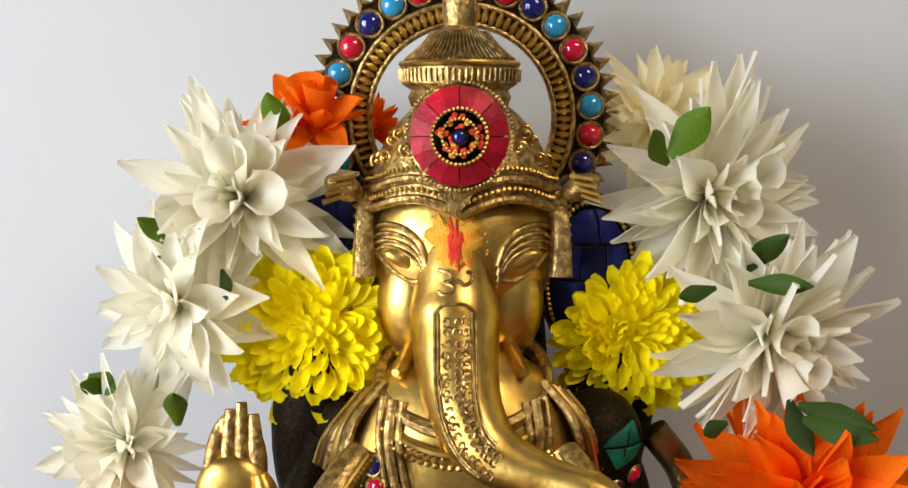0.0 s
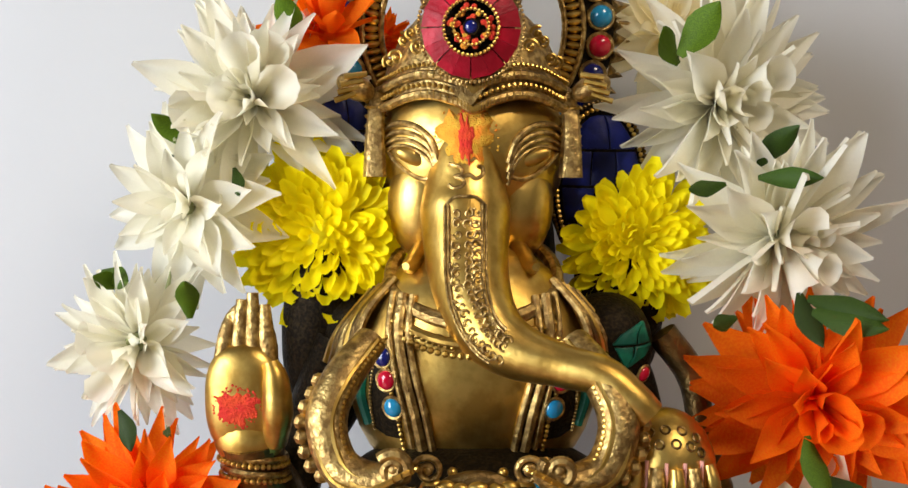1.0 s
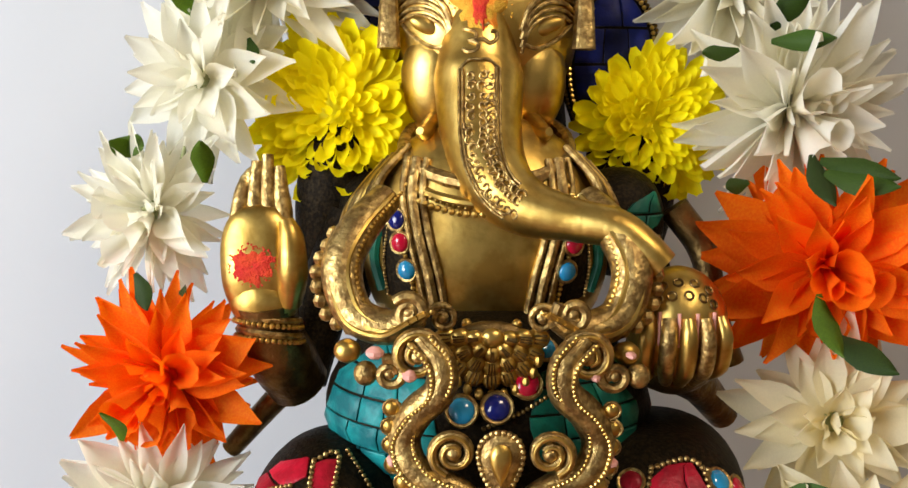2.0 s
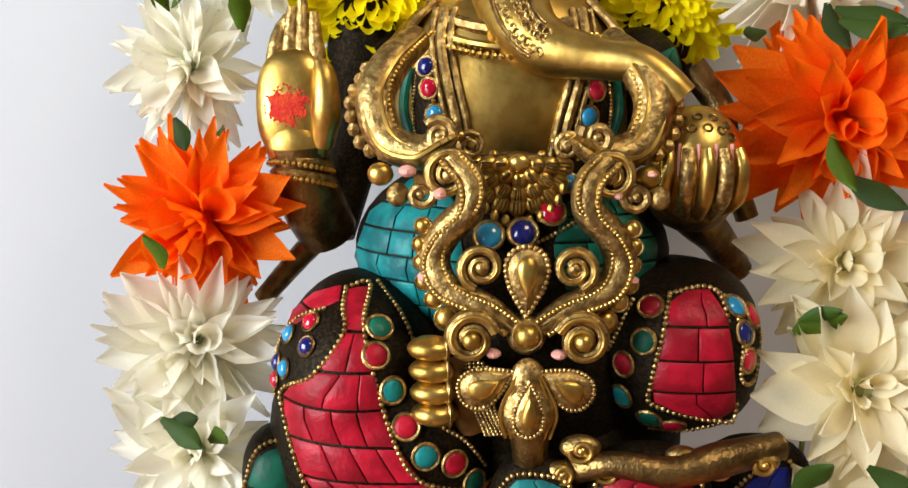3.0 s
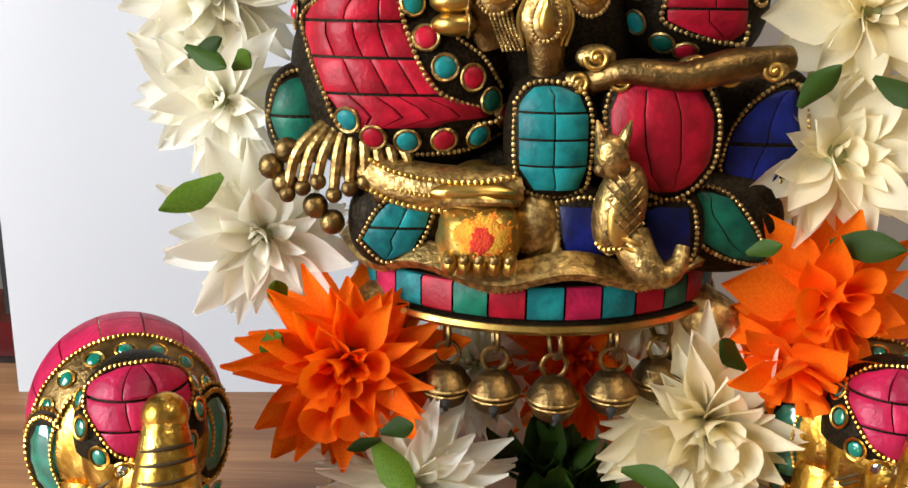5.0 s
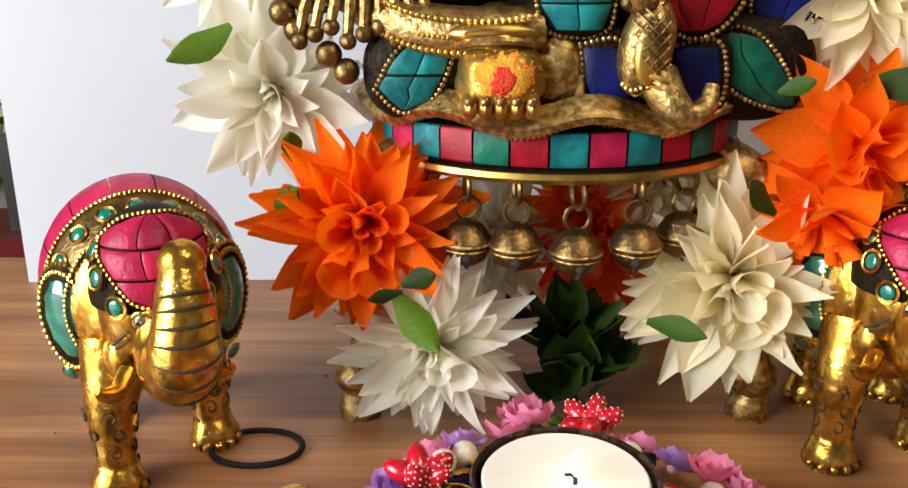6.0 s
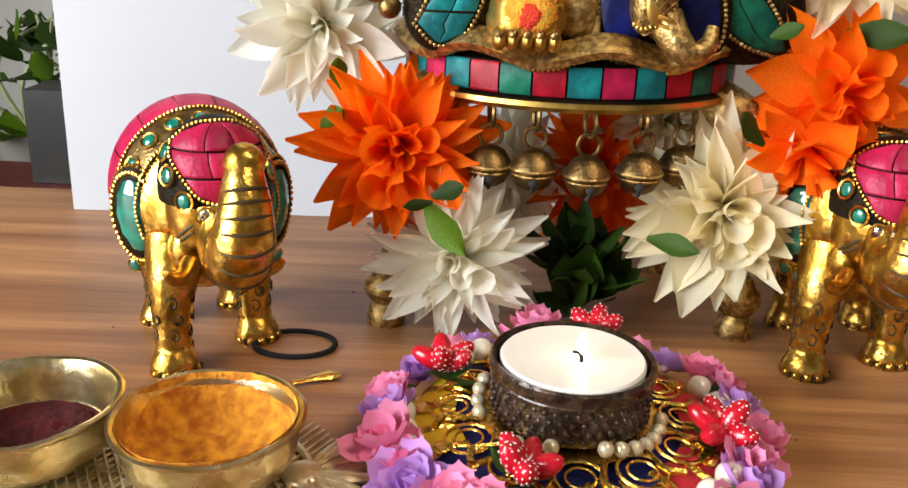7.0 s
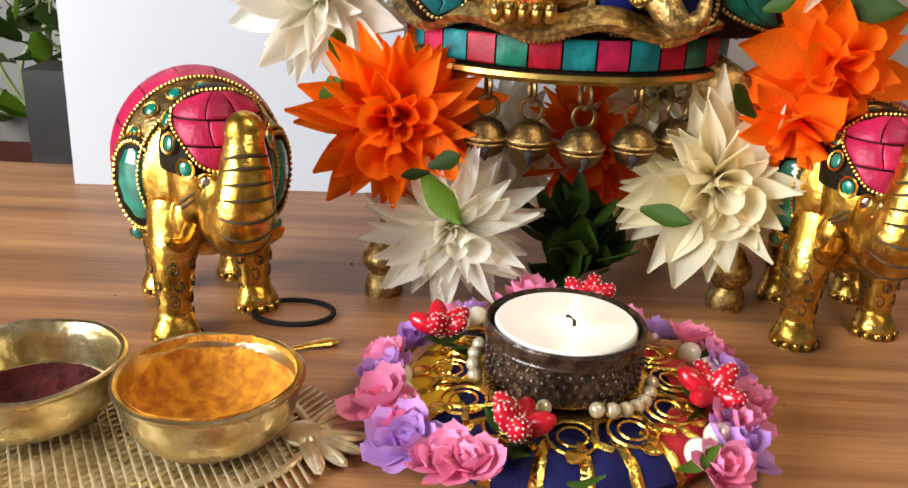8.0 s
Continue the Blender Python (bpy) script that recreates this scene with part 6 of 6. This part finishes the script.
for j in range(30):
    a = radians(12 * j + rng.uniform(-3, 3))
    if j % 5 in (0, 1, 2) and not 20 <= j <= 25:
        part("pearl", pearl_me, wreath, at=Matrix.Translation((0.0485 * math.cos(a), 0.0485 * math.sin(a), 0.0105)))
for j in range(34):
    a = 2 * math.pi * j / 34
    deg = math.degrees(a)
    if 225 < deg < 262 or 285 < deg < 350 or 150 < deg < 200:
        part("pearl", seed_me, wreath, at=Matrix.Translation((0.0265 * math.cos(a), 0.0265 * math.sin(a), 0.0148 + 0.002 * math.sin(3 * a))))
for a, r in ((152, 42), (-18, 43), (-112, 40), (75, 50)):
    c = Vector((r * math.cos(radians(a)), r * math.sin(radians(a)), 15.5))
    for j in range(5):
        k = Kit()
        q = turn_to((math.cos(1.26 * j + r) + rng.uniform(-0.3, 0.3), math.sin(1.26 * j + r) + rng.uniform(-0.3, 0.3), rng.uniform(0.3, 1.3)))
        k.ball((0, 0, 5), (3.0, 3.0, 5.6), BERRY, nu=14, nv=10)
        if j < 3:
            for i in range(48):
                z = -1 + 2 * (i + 0.5) / 48
                w = math.sqrt(1 - z * z)
                k.ball((3.0 * w * math.cos(2.4 * i), 3.0 * w * math.sin(2.4 * i), 5 + 5.6 * z), 0.32, SUGAR, nu=5, nv=4)
        part("berry", k, wreath, "sugared red berry" if j < 3 else "glossy red berry", at=Matrix.Translation(c * 0.001) @ q @ Matrix.Scale(1.08, 4))
    for j in range(4):
        leaf(wreath, c + Vector((rng.uniform(-4, 4), rng.uniform(-4, 4), -3)), (rng.uniform(-1, 1), rng.uniform(-1, 1), 0.2), rng.uniform(9, 14), 2)
for j in range(10):
    a = radians(36 * j + 15)
    leaf(wreath, (49 * math.cos(a), 49 * math.sin(a), 9), (math.cos(a + 1), math.sin(a + 1), 0.5), rng.uniform(9, 13), rng.choice((0, 2)))

holder = base("candle_cup", "smoky brown embossed glass candle cup on the wreath", "candle holder", (CX * 0.001, CY * 0.001, 0.0125))
k = Kit()
k.lathe((0, 0, 0), [(0.01, 0.2), (19, 0), (21.6, 1), (22.4, 4), (22.8, 12), (23.6, 14.5), (23.8, 17.6), (23.2, 18.4), (22.3, 18), (21.9, 14), (21.6, 3), (0.01, 2)], CUP_GLASS, nu=56)
part("cup", k, holder)
k = Kit()
for row in range(4):
    for j in range(46):
        a = 2 * math.pi * (j + 0.5 * (row % 2)) / 46
        k.ball((22.6 * math.cos(a), 22.6 * math.sin(a), 3.0 + row * 2.7), (0.95, 0.8, 0.95), CUP_GLASS, nu=7, nv=5)
k.ring((0, 0, 13.6), (0, 0, 1), 23.2, 0.5, CUP_GLASS, nu=56)
part("relief", k, holder, "raised diamond relief")
candle = base("candle", "lit white tealight candle in the glass cup", "candle", (CX * 0.001, CY * 0.001, 0.0147))
k = Kit()
k.lathe((0, 0, 0), [(0.01, 0), (20.6, 0), (20.9, 15.2), (20.3, 15.9), (14, 15.5), (4, 15.2), (0.01, 15.1)], WAX, nu=48)
part("wax", k, candle)
k = Kit()
k.tube([(2.2, -2, 15), (2.0, -2.3, 17), (1.0, -3.2, 18.6), (-0.6, -4.2, 19.2)], [0.6, 0.55, 0.4], WICK_AND_SLOT, seg=7)
part("wick", k, candle)
k = Kit()
k.lathe((2.0, -2, 17.2), [(0.01, 0), (1.3, 1.0), (1.8, 2.6), (1.5, 4.4), (0.7, 6.2), (0.01, 7.6)], FLAME, nu=14)
part("flame", k, candle, "small bright flame")


# ---- bowls on the mesh tray ----
def bowl(x, y, r, h, powder, label, level, heap):
    b = base("brass_bowl", label, "bowl", (x * 0.001, y * 0.001, 0.0030), "powder bowls")
    k = Kit()
    profile = [(0.01, 0), (0.46, 0), (0.52, 0.03), (0.74, 0.15), (0.89, 0.38), (0.945, 0.62), (0.945, 0.82), (0.985, 0.90), (1.03, 0.94), (1.035, 0.98), (1.0, 1.0), (0.955, 0.975), (0.915, 0.86), (0.90, 0.62), (0.84, 0.34), (0.62, 0.14), (0.4, 0.1), (0.01, 0.08)]
    rows = []
    for i, (q, z) in enumerate(profile):
        rows.append([(r * q * math.cos(a) * (1 + 0.012 * math.sin(3 * a + x)), r * q * math.sin(a), h * z + (0.35 * math.sin(2 * a + x) + 0.2 * math.sin(7 * a) if 6 < i < 13 else 0)) for a in np.linspace(0, 2 * math.pi, 64, endpoint=False)])
    k.grid(rows, BOWL, closed=True)
    part("body", k, b)
    k, rows = Kit(), []
    for i in range(25):
        q = i / 24
        row = []
        for a in np.linspace(0, 2 * math.pi, 72, endpoint=False):
            nz = noise.noise(Vector((math.cos(a) * q * 3, math.sin(a) * q * 3, level * 9)))
            n2 = noise.noise(Vector((math.cos(a) * q * 11, math.sin(a) * q * 11, level * 5)))
            wall = np.interp(q * heap[0], [0, 0.4, 0.62, 0.84, 0.90, 0.915, 0.955], [0.1, 0.12, 0.16, 0.36, 0.64, 0.88, 0.99]) * h
            z = max(wall + 0.6 + 0.3 * nz + 0.45 * n2, level * h + heap[1] * h * (math.sin(a + heap[2])) * q + 1.6 * nz + 1.3 * n2 if q < 0.9 else 0)
            row.append((r * q * heap[0] * math.cos(a), r * q * heap[0] * math.sin(a), z))
        rows.append(row)
    k.grid(rows, powder, closed=True)
    part("powder", k, b, "loose ground powder")
    return b


bowl(*TURM, 24.8, 19.5, TURMERIC, "worn brass bowl coated with orange turmeric powder", 0.16, (0.945, 0.08, -1.2))
bowl(*KUM, 24.8, 19.5, MAROON, "worn brass bowl part-filled with dark red powder", 0.22, (0.80, 0.16, 0.3))
tray = base("mesh_tray", "pale gilt woven wire tray under the bowls", "tray", (-0.118, 0.108, 0))
k = Kit()
for j in range(-17, 18):
    w = math.sqrt(max(0, 1 - (j / 17.5) ** 2))
    for zz, s in ((0.9, 1), (1.7, -1)):
        c = j * 3.0
        k.tube([(c - 30 * w * 0.7, -38 * w * s, zz), (c, 0, zz), (c + 30 * w * 0.7, 38 * w * s, zz)], 0.42, GILT, seg=5, n=5)
part("wire_mesh", k, tray)
k = Kit()
k.lathe((0, 0, 0), [(0.01, 0.1), (50, 0.1), (50, 0.5), (0.01, 0.5)], GILT, nu=40, sy=0.66)
part("sheet", k, tray)
k = Kit()
k.ring((0, 0, 1.4), (0, 0, 1), 52, 1.3, GILT, nu=60, squash=0.68)
part("rim", k, tray)
for s, x, y in ((1, 50, 2), (-1, -50, 2)):
    k = Kit()
    for j in range(7):
        a = radians(-66 + 22 * j)
        d = Vector((math.cos(a) * s, math.sin(a), 0))
        k.ball(Vector((x, y, 2.2)) + d * 10, (10, 2.6, 1.5), GILT, turn=Vector(d).to_track_quat("X", "Z").to_matrix(), nu=12, nv=8)
        k.tube([Vector((x, y, 3.6)) + d * 4, Vector((x, y, 4.0)) + d * 12, Vector((x, y, 3.0)) + d * 19], 0.6, GILT, seg=6)
    k.ball((x, y, 2.6), (6, 6, 2.6), GILT)
    part("leaf_handle", k, tray, "fan-shaped leaf handle")

# ---- small things on the table ----
k = Kit()
k.tube([(14.6 * math.cos(a), 10.5 * math.sin(a), 0.9) for a in np.linspace(0, 2 * math.pi, 20)], 1.0, RUBBER, seg=8, n=64)
tagged(part("hair_band", k, at=Matrix.Translation((-0.0865, 0.192, 0.0003))), "thin black elastic hair band lying on the table", "hair band")
k = Kit()
k.tube([(-7, -2, 1.2), (-3, -1, 1.4), (1, 0.2, 1.5), (6, 1.6, 1.4), (9, 2.2, 1.0)], [1.8, 1.3, 2.2, 3.0, 1.6], FOIL, seg=10, flat=0.45, up=(0, 0, 1))
tagged(part("spoon", k, at=Matrix.Translation((-0.0755, 0.166, 0.0002)) @ pose(0, 0, 0, 0, 0, 12)), "tiny cream-gilt spoon lying on the table", "spoon")
k = Kit()
for i in range(14):
    k.ball((rng.uniform(-220, 160), rng.uniform(80, 300), 0.25), rng.uniform(0.25, 0.55), MAROON, nu=6, nv=4)
tagged(part("crumbs", k), "scattered dark specks of powder on the table", "crumbs", kind="stuff")

# ---- far side of the room, beyond the board ----
cab = base("side_cabinet", "grey side cabinet with a dark shelf by the far wall", "cabinet", (-0.60, 0.95, -0.75))
k = Kit()
block(k, -420, 420, -200, 200, 0, 570, GREY_SHELF)
part("body", k, cab)
k = Kit()
block(k, -440, 440, -220, 220, 570, 595, DARK_WOOD)
part("top", k, cab)
k = Kit()
block(k, -80, 70, -50, 50, 0, 36, POT)
tagged(part("red_box", k, at=Matrix.Translation((-0.49, 0.80, -0.1545))), "low dark red box on the side cabinet", "box")
k = Kit()
block(k, -18, 32, -30, 30, 0, 95, DARK_WOOD)
tagged(part("dark_box", k, at=Matrix.Translation((-0.452, 0.80, -0.118))), "upright dark box standing on the red box", "box")
plant = base("potted_plant", "leafy green potted plant on the side cabinet", "plant", (-0.56, 0.95, -0.1545))
k = Kit()
k.lathe((0, 0, 0), [(0.01, 0), (32, 0), (42, 50), (45, 52), (45, 58), (40, 56), (0.01, 52)], LOW_FILL_PAINT, nu=24)
part("pot", k, plant)
for j in range(90):
    l = rng.uniform(0.03, 0.05)
    m = pose(rng.uniform(-0.10, 0.14), rng.uniform(-0.08, 0.08), rng.uniform(0.055, 0.19), 0, 0, rng.uniform(0, 360)) @ pose(0, 0, 0, 0, rng.uniform(-60, 50), 0)
    part("leaf", LEAVES[rng.choice((0, 0, 2))], plant, at=m @ Matrix.Diagonal((l, l * 1.3, l, 1)))
k = Kit()
for j in range(6):
    k.tube([(0, 0, 50), (rng.uniform(-50, 60), rng.uniform(-40, 40), 120), (rng.uniform(-80, 100), rng.uniform(-60, 60), 185)], [4, 3, 2], STEM, seg=6)
part("stem", k, plant)
